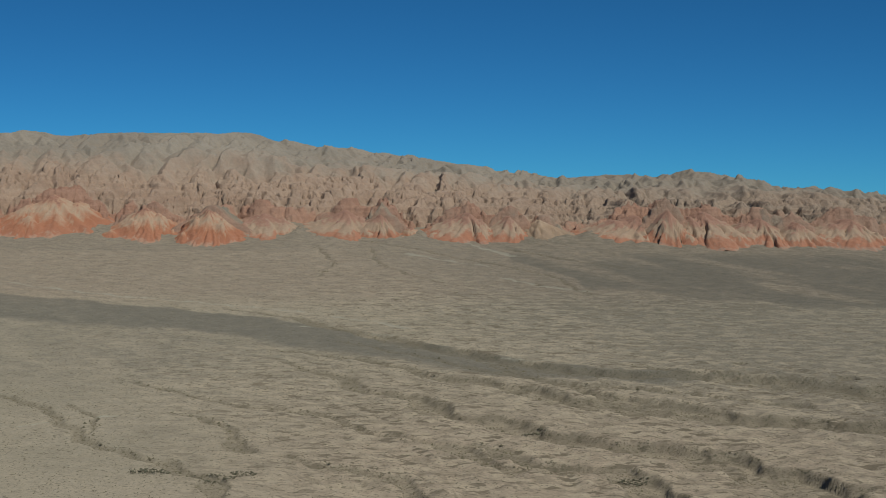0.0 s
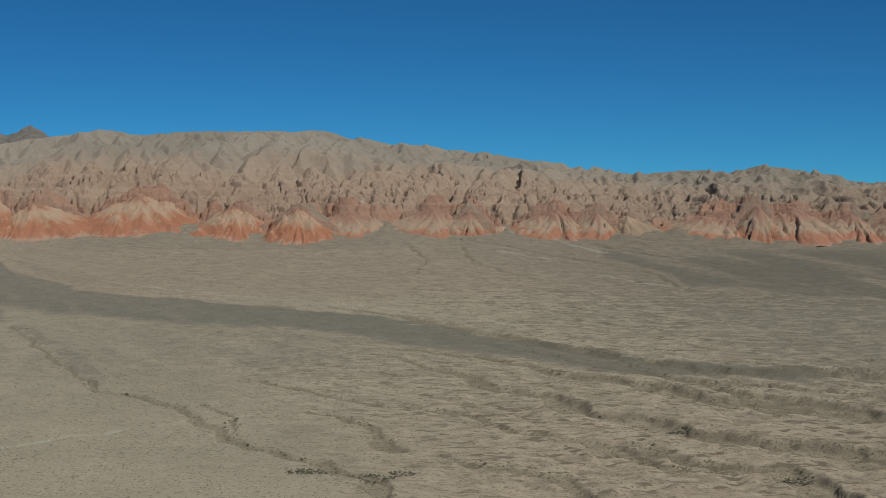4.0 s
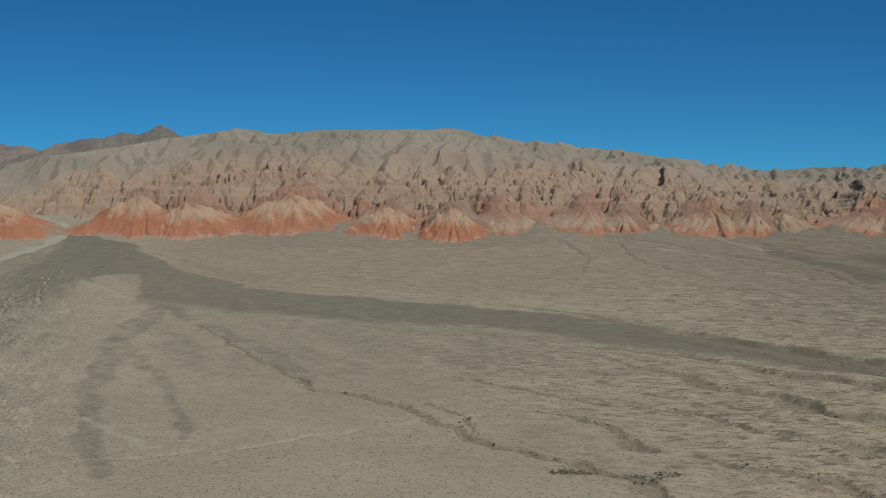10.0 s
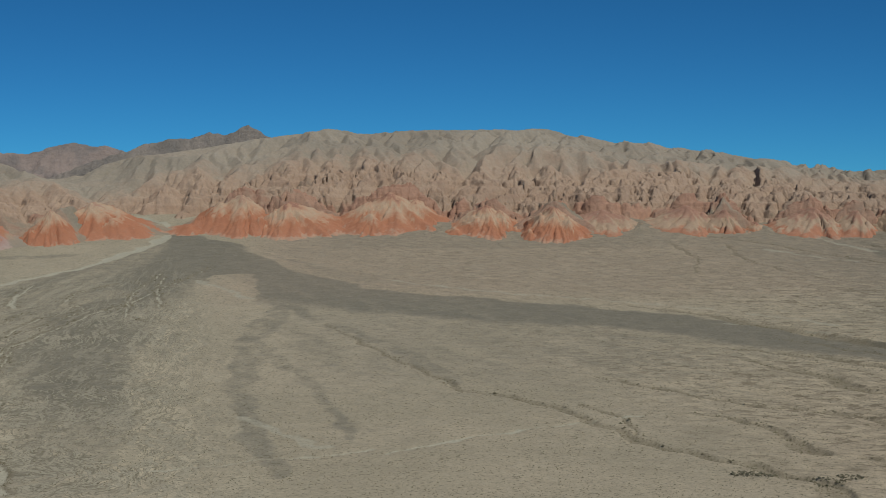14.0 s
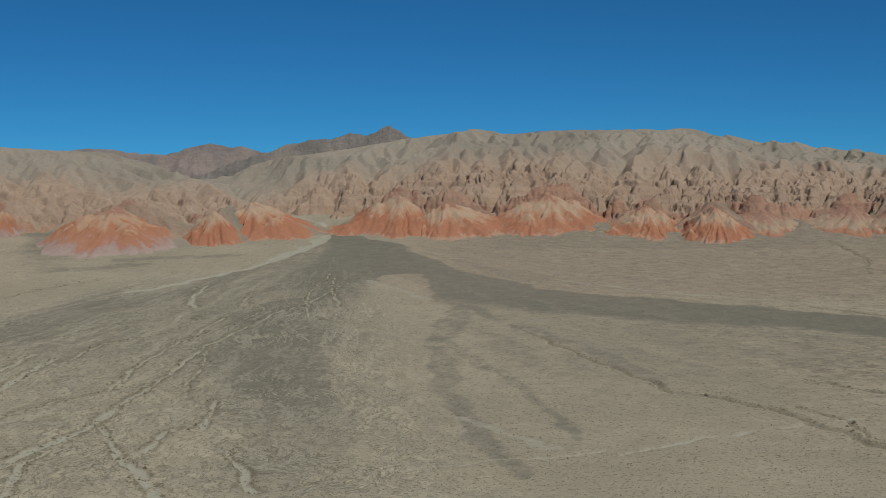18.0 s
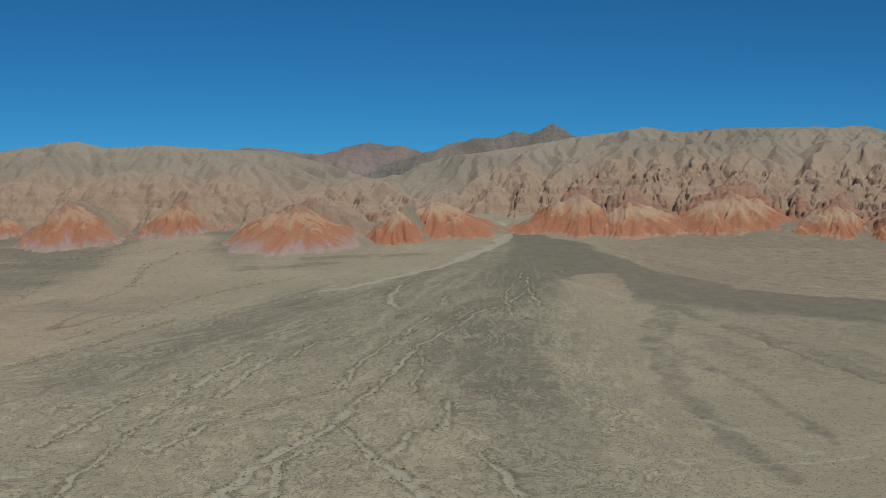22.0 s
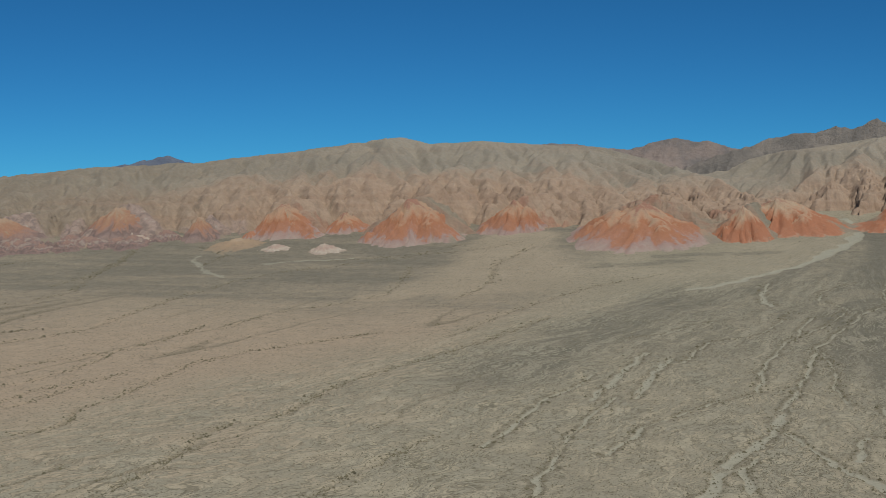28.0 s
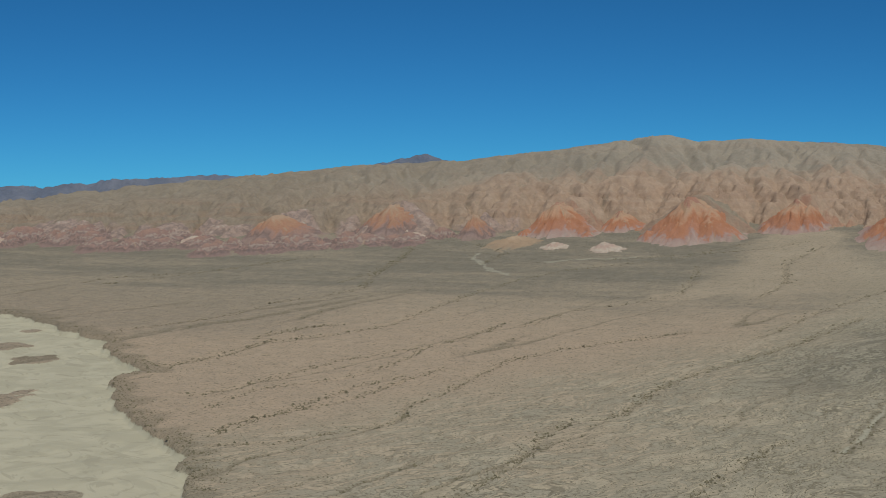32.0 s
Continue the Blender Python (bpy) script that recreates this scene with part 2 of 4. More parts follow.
RIVER_BANK = [(-1100, 1100), (-934, 1010), (-893, 990), (-836, 950), (-794, 916), (-750, 864), (-706, 823), (-706, 784), (-663, 724), (-615, 668), (-581, 637), (-550, 591), (-525, 544), (-480, 450)]
RIVER_ISLES = [(-799, 852, 15, 20), (-845, 880, 14, 26), (-735, 715, 12, 55), (-640, 575, 9, 20), (-588, 548, 16, 18), (-868, 951, 9, 7)]


def river_bed(x, y):
    """1 in the bed of the river, 0 on its banks."""
    out = np.zeros(x.shape)
    near = (x < -420) & (y < 1200) & (y > 350)
    if near.any():
        xs, ys = x[near], y[near]
        wx, wy = xs + 9 * perlin(xs / 26, ys / 26, 71) + 3 * perlin(xs / 8, ys / 8, 73), ys + 9 * perlin(xs / 26, ys / 26, 72)
        d, _, side = along(wx, wy, RIVER_BANK)
        bed = np.where(side < 0, smooth(-0.5, 2.6, d) * (1 - smooth(165, 175, d)), 0)
        out[near] = bed
    return out


def river_isles(x, y):
    """1 on the low gravel bars in the bed."""
    out = np.zeros(x.shape)
    wx, wy = x + 9 * perlin(x / 26, y / 26, 71) + 3 * perlin(x / 8, y / 8, 73), y + 9 * perlin(x / 26, y / 26, 72)
    for ix, iy, rx, ry in RIVER_ISLES:
        out = np.maximum(out, 1 - smooth(0.6, 1.15, np.hypot((wx - ix) / rx, (wy - iy) / ry) + 0.5 * fbm(x / 9, y / 16, 3, 79)))
    return out


DARK_BAND = [(-163, 1520), (-140, 1440), (-92, 1310), (-32, 1215), (22, 1168), (80, 1135), (138, 1105), (192, 1078), (216, 1048), (272, 990), (300, 960), (340, 915), (420, 880)]
FAN_DARK = [(-163, 1531), (-150, 1415), (-160, 1264), (-171, 1109), (-160, 977), (-137, 867), (-117, 775), (-100, 690), (-85, 600)]
FAN_DARK_LEFT = [(-205, 1340), (-250, 1225), (-289, 1160), (-322, 1070), (-345, 966), (-360, 860)]
STRIPS_DARK = [
    ([(-172, 1545), (-176, 1440), (-196, 1345), (-225, 1250)], 8, 34),
    ([(-50, 1190), (-56, 1120), (-61, 1020), (-57, 903), (-48, 806), (-35, 723), (-18, 650)], 14, 4),
    ([(-53, 978), (-28, 902), (-7, 806), (6, 720)], 9, 2),
    ([(-63, 1210), (-33, 1108), (-3, 1041), (30, 960), (57, 860)], 10, 7),
    ([(-700, 1290), (-650, 1330), (-590, 1345)], 22, 10),
    ([(-780, 1200), (-740, 1230), (-720, 1300)], 30, 26),
    ([(-1150, 1290), (-1050, 1250), (-960, 1270)], 40, 14),
    ([(-330, 1380), (-290, 1400), (-240, 1410)], 12, 8),
    ([(-582, 1252), (-561, 1342), (-522, 1368)], 15, 8),
    ([(-404, 1321), (-357, 1330), (-308, 1362)], 13, 10),
    ([(-735, 1193), (-691, 1293), (-752, 1351)], 26, 12),
    ([(-644, 1237), (-577, 1278), (-535, 1361)], 16, 10),
    ([(-1095, 1237), (-1056, 1351), (-963, 1318)], 40, 20),
    ([(-294, 1206), (-311, 1129), (-318, 1057), (-339, 1013), (-355, 961)], 24, 14),
    ([(-777, 1194), (-737, 1199), (-686, 1215)], 22, 18),
    ([(-795, 1441), (-774, 1357), (-763, 1291), (-747, 1215)], 12, 16),
]
PALE_STRIPS = [
    ([(-44, 776), (-34, 756), (-22, 730), (-7, 706)], 4, 5),
    ([(-123, 1278), (-92, 1215), (-80, 1190)], 4, 5),
    ([(230, 1075), (262, 1050), (284, 1035)], 4, 2),
    ([(288, 990), (330, 955), (370, 935)], 3, 2),
    ([(20, 1275), (100, 1210), (190, 1165), (240, 1130), (300, 1060)], 4, 4),
    ([(-640, 1320), (-600, 1340), (-575, 1352)], 5, 3),
    ([(332, 1425), (362, 1392), (391, 1361)], 5, 3),
    ([(385, 1500), (405, 1459), (420, 1426)], 4, 6),
    ([(395, 1300), (418, 1255), (447, 1235)], 5, 5),
    ([(-714, 1361), (-706, 1336), (-671, 1276), (-647, 1248)], 3, 4),
]
PALE_LOBES = [
    ([(-96, 1294), (-97, 1111), (-102, 981), (-88, 838), (-68, 723), (-54, 622), (-50, 560)], 18, 25),
    ([(-462, 1450), (-446, 1346), (-432, 1230)], 34, 66),
    ([(-494, 1164), (-473, 1192), (-445, 1211)], 12, 12),
    ([(-180, 1200), (-205, 1180), (-228, 1130)], 20, 22),
]


def plain_zones(x, y):
    """How gravelly or toned down (dark), how washed (pale) the plain is, and how deep water has cut it."""
    wx, wy = x + 10 * fbm(x / 60, y / 90, 3, 11), y + 18 * fbm(x / 60, y / 90, 3, 12)
    dark = np.zeros(x.shape)
    d, part_of, side = along(wx, wy, DARK_BAND)
    half = np.interp(part_of, (0, 0.1, 0.3, 0.7, 1), (14, 40, 50, 38, 24))
    band = np.where(side > 0, 1 - smooth(0.8, 1.0, d / half), 1 - smooth(0.5, 1.6, d / half))
    dark = np.maximum(dark, band)
    d, part_of, _ = along(wx, wy, FAN_DARK)
    dark = np.maximum(dark, np.interp(part_of, (0, 0.6, 1), (0.95, 0.85, 0.35)) * (1 - smooth(0.3, 1.35, d / np.interp(part_of, (0, 0.12, 0.4, 0.8, 1), (12, 34, 46, 46, 40)))))
    d, part_of, _ = along(wx, wy, FAN_DARK_LEFT)
    dark = np.maximum(dark, 0.7 * (1 - smooth(0.3, 1.4, d / np.interp(part_of, (0, 0.4, 1), (16, 34, 44)))))
    low_edge = np.interp(wx, (300, 374, 417, 449, 524, 621, 900), (1535, 1490, 1408, 1240, 1168, 1128, 1050))
    right = smooth(-22, 36, wy - low_edge + 26 * fbm((0.89 * x + 0.45 * y) / 26, (0.45 * x - 0.89 * y) / 120, 3, 13)) * smooth(330, 400, wx)
    dark = np.maximum(dark, right * (1 - 0.45 * smooth(1390, 1470, y)) * np.clip(0.95 + 0.8 * fbm((0.89 * x + 0.45 * y) / 40, (0.45 * x - 0.89 * y) / 160, 3, 14), 0, 1))
    for k, (line, a, b) in enumerate(STRIPS_DARK):
        dark = np.maximum(dark, 0.6 * np.clip(0.95 + 0.9 * fbm(x / 13, y / 24, 4, 240 + k, 0.6), 0, 1) * streak(x, y, line, (a, b), 0.4, 200 + k, 26, 0.3))
    dark = np.maximum(dark, 0.38 * smooth(-70, -20, x) * smooth(760, 960, y) * (1 - smooth(1180, 1230, y + 0.45 * x)) * (1 - smooth(150, 330, x)))
    # greyer soil eastward, its colour darkened further for the weaker light that way
    dark = np.maximum(dark, 0.62 * smooth(270, 520, x + 0.3 * (y - 900)))
    dark = np.maximum(dark, 0.6 * smooth(1395, 1460, y + 12 * fbm(x / 40, y / 40, 2, 9)) * smooth(-90, -20, x) * (1 - smooth(260, 330, x)))
    dark = np.maximum(dark, 0.5 * (1 - smooth(-760, -600, x)) * smooth(880, 980, y))
    dark = np.maximum(dark, 0.95 * smooth(980, 1250, y + 70 * fbm(x / 140, y / 60, 3, 16)) * (1 - smooth(-420, -340, x)) * (0.8 + 0.6 * fbm(x / 130, y / 30, 3, 17)))
    for line, a, b in PALE_LOBES:      # tongues and aprons of pale silt laid over the gravel
        d, part_of, _ = along(wx, wy, line)
        blur, rag = (0.12, 4) if line[0][0] > -300 else (0.45, 22)
        dark = dark * (1 - smooth(1 + blur, 1 - blur, (d + rag * fbm(x / (3.5 * rag), y / (5 * rag), 3, 18)) / (a + (b - a) * part_of)))
    dark = np.maximum(dark, 0.42 * smooth(1120, 1260, y + 20 * fbm(x / 90, y / 40, 3, 15)) * smooth(-140, -60, x))
    pale = streak(x, y, MAIN_WASH, (7.0, 4.0), 0.35, 5, 18)
    lined = np.zeros(x.shape)
    for k, (line, a, b) in enumerate(BRAIDS):
        edge = streak(x, y, line, (a + 1.6, b + 2.4), 0.5, 60 + k, 14, 0.24)
        s = streak(x, y, line, (a, b), 0.5, 60 + k, 14, 0.24)
        lined = np.maximum(lined, smooth(0.1, 0.5, edge) * (1 - smooth(0.15, 0.6, s)))
        pale = np.maximum(pale, 0.9 * s * smooth(-0.5, -0.1, perlin(x / 4, y / 22, 80 + k)))
    fan = (1 - smooth(60, 130, np.abs(x + 235 - 0.05 * (1000 - y)))) * (1 - smooth(1180, 1300, y))
    dark = np.maximum(dark, 0.25 * fan * smooth(0.1, 0.4, perlin((x + 0.28 * y) / 22, y / 120, 33)))
    dark = np.maximum(dark, 0.5 * smooth(-350, -310, wx) * (1 - smooth(-150, -120, wx)) * smooth(880, 1000, wy) * (1 - smooth(1180, 1290, wy - 0.9 * (wx + 240))))
    way, off = np.arctan2(x + 175, 1575 - y), np.hypot(x + 175, 1575 - y)      # the fan spreads from the gorge's mouth
    spreads = smooth(-0.42, -0.3, way) * (1 - smooth(0.5, 0.75, way)) * smooth(60, 160, off) * (1 - smooth(900, 1060, off))
    wander = way + 0.05 * fbm(x / 60, y / 60, 3, 35)
    dark = np.clip(dark + spreads * 0.3 * fbm(wander * 26, off / 190, 4, 36), 0, 1)
    for k, (line, a, b) in enumerate(PALE_STRIPS):
        pale = np.maximum(pale, 0.6 * streak(x, y, line, (a, b), 0.7, 90 + k, 14))
    for k, (line, a) in enumerate(TRACKS):
        pale = np.maximum(pale, streak(x, y, line, (1.5 * a, 1.5 * a), 0.3, 120 + k, 10))
    cut, scar_shade = np.zeros(x.shape), 0.95 * lined * smooth(-0.4, 0.1, perlin(x / 7, y / 9, 51))
    for k, (line, d0, d1, w) in enumerate(GULLIES):
        deep = max(1.0, 0.55 * d1)
        s = streak(x, y, line, (max(1.4, 0.65 * w), (1.9 * deep if d1 > 3 else 1.6 * deep if d1 > 2 else 0.85) * w), 0.25, 140 + k, 11 + 3 * deep)
        t = np.clip((line[0][1] - y) / (line[0][1] - line[-1][1]), 0, 1)
        steep = smooth(0.05, 0.8, s + 0.22 * perlin(x / 7, y / 8, 160 + k)) if d1 > 3 else smooth(0.06, 0.75, s)
        cut = np.maximum(cut, steep * (d0 + ((1.2 if d1 > 3 else 0.85) * d1 - d0) * t))
        scar_shade = np.maximum(scar_shade, np.where((t > 0.3) & (d1 > 2), 0.9 * smooth(0.0, 0.22, s) * (1 - smooth(0.8, 1.0, s) * min(0.4, 0.1 * d1)), s))
    for hx, hy, hr in SINKHOLES:
        d = np.hypot((x - hx) / (1.5 * hr), (y - hy) / hr)
        cut = np.maximum(cut, 9.0 * (1 - smooth(0.55, 0.95, d)))
        # the holes' shade is put into the colour here, on top of the depth
        scar_shade = np.maximum(scar_shade, 1.3 * (1 - smooth(0.7, 1.2, d)))
    for k, (line, a, b) in enumerate(SHRUB_WASHES):
        s = streak(x, y, line, (0.7 * a, 0.7 * b), 0.6, 170 + k, 9)
        cut = np.maximum(cut, 1.0 * s)
        scar_shade = np.maximum(scar_shade, 0.62 * s * smooth(-0.4, 0.1, perlin(x / 8, y / 8, 190 + k)))
    # the western plain drains in thin shrub lines that spread from a point behind the range
    west = (1 - smooth(-390, -330, x)) * (1 - smooth(1080, 1200, y))
    way, off = np.arctan2(x + 176, 2563 - y), np.hypot(x + 176, 2563 - y)
    vein = smooth(0.9, 0.985, 1 - 2.2 * np.abs(perlin(way * 44 + 0.22 * fbm(x / 60, y / 60, 3, 47), off / 650, 48)))
    vein = vein * smooth(-0.12, 0.05, perlin(way * 30, off / 330, 49)) * west
    scar_shade = np.maximum(scar_shade, 0.95 * vein * smooth(-0.5, -0.1, perlin(x / 7, y / 7, 50)))
    cut = np.maximum(cut, 0.5 * vein)
    near = (x < -420) & (y < 1200) & (y > 350)
    if near.any():
        xs, ys = x[near] + 9 * perlin(x[near] / 26, y[near] / 26, 71), y[near] + 9 * perlin(x[near] / 26, y[near] / 26, 72)
        d, _, side = along(xs, ys, RIVER_BANK)
        rag = 12 * smooth(-0.5, 0.5, perlin(xs / 14, ys / 14, 78)) + 5
        scar_shade[near] = np.maximum(scar_shade[near], np.where(side > 0, 0.75 * (1 - smooth(0.5, 1.2, d / rag)), np.where(d < 4, 0.75, 0)))
    return np.clip(dark, 0, 1), np.clip(pale, 0, 1), cut, scar_shade


def gullied(x, y):
    """Where the silt is cut into banks and ledges."""
    return smooth(150, 330, x + 0.55 * (760 - y)) * (1 - smooth(830, 960, y - 0.25 * (x - 300)))


APRONS = [(250, 1535, 170, 5), (-455, 1480, 200, 4), (365, 1525, 100, 2), (60, 1560, 90, 4), (-640, 1440, 130, 2), (-800, 1450, 150, 2), (500, 1520, 110, 2)]


def ground_z(x, y, zones=None):
    dark, pale, cut, scar_shade = zones if zones is not None else plain_zones(x, y)
    z = plain(x, y)
    for ax, ay, reach, high in APRONS:
        z = z + high * np.clip(1 - np.hypot(x - ax, y - ay) / reach, 0, 1) ** 1.4
    z = z + smooth(-60, 10, y - foot(x)) * (1 - smooth(25, 70, y - foot(x))) * np.interp(x, (-300, -200), (0.4, 1.0)) * np.clip(0.8 + 7 * fbm(x / 38, y / 70, 3, 31), 0, 5)
    a, b = 0.89 * x + 0.45 * y, 0.45 * x - 0.89 * y      # b runs down the slope
    bad = gullied(x, y)
    warp = 14 * fbm(x / 70, y / 70, 3, 21)
    ledge = ridged((a + warp) / 46, (b + warp) / 120, 4, 23, 0.55)
    z = z + bad * (3.6 * (ledge - 0.55) + 1.1 * fbm(x / 9, y / 9, 3, 25))
    silt = (1 - 0.75 * dark) * (1 - 0.8 * pale) * smooth(350, 520, y) * (1 - smooth(1500, 1600, y))
    east = smooth(-60, 120, x + 0.2 * (y - 1000))
    rill = ridged((a + 0.6 * warp) / 9, b / 42, 3, 27, 0.6) - 0.5
    z = z + silt * rill * (0.15 + 0.3 * smooth(-400, -280, x) + 1.3 * east * smooth(620, 1000, y)) + silt * (0.25 + 0.25 * smooth(-400, -280, x)) * fbm(x / 24, y / 24, 3, 29) + 1.1 * fbm(x / 130, y / 130, 2, 28)
    z = z - cut - 0.8 * pale
    bed = river_bed(x, y)
    bank = 4.5 + 1.5 * perlin(x / 20, y / 20, 75)
    return z - bed * (bank - 1.3 * river_isles(x, y)) + bed * 0.25 * fbm(x / 12, y / 18, 3, 77)


# ---- materials ----
class Nodes:
    """A short way to write a node material."""

    def __init__(self, name, rough=0.9, spec=0.15):
        self.m = bpy.data.materials.new(name)
        self.m.use_nodes = True
        self.n, self.l = self.m.node_tree.nodes, self.m.node_tree.links
        self.b = self.n["Principled BSDF"]
        self.b.inputs["Roughness"].default_value = rough
        self.b.inputs["Specular IOR Level"].default_value = spec
        self.b.inputs["Diffuse Roughness"].default_value = 0.5
        self.pos = self.n.new("ShaderNodeNewGeometry").outputs["Position"]

    def put(self, value, socket):
        if isinstance(value, bpy.types.NodeSocket):
            self.l.new(value, socket)
        elif isinstance(value, tuple):
            socket.default_value = (*value, 1) if len(value) == 3 and socket.type == "RGBA" else value
        else:
            socket.default_value = value

    def attr(self, name):
        a = self.n.new("ShaderNodeAttribute")
        a.attribute_name = name
        return a.outputs["Fac"]

    def noise(self, size, detail=4, rough=0.55, stretch=(1, 1, 1), turn=0.0, distort=0.0):
        """Noise over real size in metres."""
        mp = self.n.new("ShaderNodeMapping")
        mp.vector_type = "TEXTURE"
        mp.inputs["Scale"].default_value = [size / s for s in stretch]
        mp.inputs["Rotation"].default_value = (0, 0, radians(turn))
        self.l.new(self.pos, mp.inputs["Vector"])
        t = self.n.new("ShaderNodeTexNoise")
        t.inputs["Scale"].default_value, t.inputs["Detail"].default_value, t.inputs["Roughness"].default_value = 1.0, detail, rough
        t.inputs["Distortion"].default_value = distort
        self.l.new(mp.outputs[0], t.inputs["Vector"])
        return t.outputs["Fac"]

    def math(self, op, a, b=0.0, clamp=False):
        t = self.n.new("ShaderNodeMath")
        t.operation, t.use_clamp = op, clamp
        self.put(a, t.inputs[0]), self.put(b, t.inputs[1])
        return t.outputs[0]

    def span(self, value, lo, hi, a=0.0, b=1.0):
        t = self.n.new("ShaderNodeMapRange")
        t.interpolation_type = "SMOOTHSTEP"
        for k, v in enumerate((value, lo, hi, a, b)):
            self.put(v, t.inputs[k])
        return t.outputs[0]

    def mix(self, fac, a, b, kind="MIX"):
        t = self.n.new("ShaderNodeMix")
        t.data_type, t.blend_type = "RGBA", kind
        self.put(fac, t.inputs[0]), self.put(a, t.inputs[6]), self.put(b, t.inputs[7])
        return t.outputs[2]

    def ramp(self, fac, stops):
        t = self.n.new("ShaderNodeValToRGB")
        while len(t.color_ramp.elements) < len(stops):
            t.color_ramp.elements.new(0.5)
        for e, (at, colour) in zip(t.color_ramp.elements, stops):
            e.position, e.color = at, (*colour, 1)
        self.put(fac, t.inputs[0])
        return t.outputs[0]

    def done(self, colour, *bumps):
        self.put(colour, self.b.inputs["Base Color"])
        last = None
        for height, metres, strength in bumps:
            t = self.n.new("ShaderNodeBump")
            t.inputs["Distance"].default_value, t.inputs["Strength"].default_value = metres, strength
            self.put(height, t.inputs["Height"])
            if last:
                self.l.new(last, t.inputs["Normal"])
            last = t.outputs[0]
        if last:
            self.l.new(last, self.b.inputs["Normal"])
        return self.m


def ground_material():
    k = Nodes("desert_ground")
    dark, pale, scar_shade, bed, warm, fan, calm, ash = (k.attr(a) for a in ("dark", "pale", "scar_shade", "bed", "warm", "fan", "calm", "ash"))
    big, mid, fine = k.noise(90, 5), k.noise(11, 6, 0.65), k.noise(1.6, 5, 0.7)
    rill = k.noise(3.3, 6, 0.72, (1.0, 0.2, 1), 27, 0.6)
    wild = k.math("SUBTRACT", 1.0, k.math("MULTIPLY", calm, 0.92))
    silt = k.mix(k.span(big, 0.35, 0.65), (0.292, 0.262, 0.194), (0.34, 0.301, 0.224))
    silt = k.mix(warm, silt, k.mix(k.span(mid, 0.35, 0.7), (0.374, 0.295, 0.216), (0.32, 0.258, 0.191)))
    silt = k.mix(k.math("MULTIPLY", wild, k.span(rill, 0.50, 0.60, 0.0, 0.4)), silt, (0.40, 0.345, 0.25))
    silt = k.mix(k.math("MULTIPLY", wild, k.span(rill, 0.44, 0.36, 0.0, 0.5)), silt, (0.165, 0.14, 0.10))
    silt = k.mix(k.math("MULTIPLY", fan, 0.7), silt, k.mix(k.span(mid, 0.35, 0.65), (0.385, 0.348, 0.255), (0.46, 0.405, 0.298)))
    gravel = k.mix(k.span(mid, 0.35, 0.7), (0.158, 0.149, 0.119), (0.194, 0.181, 0.142))
    gravel = k.mix(k.span(k.noise(5, 5, 0.7, (1, 0.3, 1), 20), 0.55, 0.7, 0.0, 0.45), gravel, (0.245, 0.226, 0.172))
    gravel = k.mix(k.math("MULTIPLY", warm, 0.45), gravel, k.mix(k.span(mid, 0.35, 0.7), (0.225, 0.192, 0.15), (0.262, 0.222, 0.17)))
    gravel = k.mix(k.math("MULTIPLY", ash, 0.55), gravel, k.mix(k.span(mid, 0.35, 0.7), (0.105, 0.10, 0.08), (0.135, 0.126, 0.1)))
    edge = k.math("ADD", dark, k.math("MULTIPLY", k.math("SUBTRACT", k.noise(8, 7, 0.72), 0.5), 1.3))
    colour = k.mix(k.span(edge, -0.05, 1.05), silt, gravel)
    # paler and darker lobes of silt with short dark dashes between them
    lobes, patch = k.noise(8, 3, 0.5, (0.62, 1, 1), -14, 0.5), k.noise(34, 3, 0.5)
    dashes = k.noise(5, 3, 0.55, (0.55, 1.15, 1), -14, 0.4)
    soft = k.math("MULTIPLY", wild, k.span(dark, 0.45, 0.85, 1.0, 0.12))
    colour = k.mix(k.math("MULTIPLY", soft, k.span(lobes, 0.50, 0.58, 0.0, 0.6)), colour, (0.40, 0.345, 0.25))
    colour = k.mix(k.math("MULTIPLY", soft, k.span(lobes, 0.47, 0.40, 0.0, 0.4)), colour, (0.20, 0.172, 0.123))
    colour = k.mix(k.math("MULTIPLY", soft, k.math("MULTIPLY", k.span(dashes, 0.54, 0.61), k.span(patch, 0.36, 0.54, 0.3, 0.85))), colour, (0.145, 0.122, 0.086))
    # fine threads of sand and gravel that spread from the gorge's mouth
    at = k.n.new("ShaderNodeSeparateXYZ")
    k.l.new(k.pos, at.inputs[0])
    east, south = k.math("ADD", at.outputs[0], 175.0), k.math("SUBTRACT", 1575.0, at.outputs[1])
    off = k.math("SQRT", k.math("ADD", k.math("MULTIPLY", east, east), k.math("MULTIPLY", south, south)))
    way = k.math("ADD", k.math("ARCTAN2", east, south), k.math("MULTIPLY", k.math("SUBTRACT", k.noise(60, 3, 0.5), 0.5), 0.05))
    spread = k.n.new("ShaderNodeCombineXYZ")
    k.put(k.math("MULTIPLY", way, 72.0), spread.inputs[0]), k.put(k.math("MULTIPLY", off, 0.012), spread.inputs[1])
    thread = k.n.new("ShaderNodeTexNoise")
    thread.inputs["Scale"].default_value, thread.inputs["Detail"].default_value, thread.inputs["Roughness"].default_value = 1.0, 5.0, 0.62
    k.l.new(spread.outputs[0], thread.inputs["Vector"])
    thread = thread.outputs["Fac"]
    colour = k.mix(k.math("MULTIPLY", k.math("MULTIPLY", fan, k.span(off, 620.0, 900.0, 1.0, 0.4)), k.span(thread, 0.48, 0.41, 0.0, 0.65)), colour, (0.148, 0.141, 0.109))
    fringe = k.math("MULTIPLY", k.span(thread, 0.50, 0.515), k.span(thread, 0.545, 0.53))
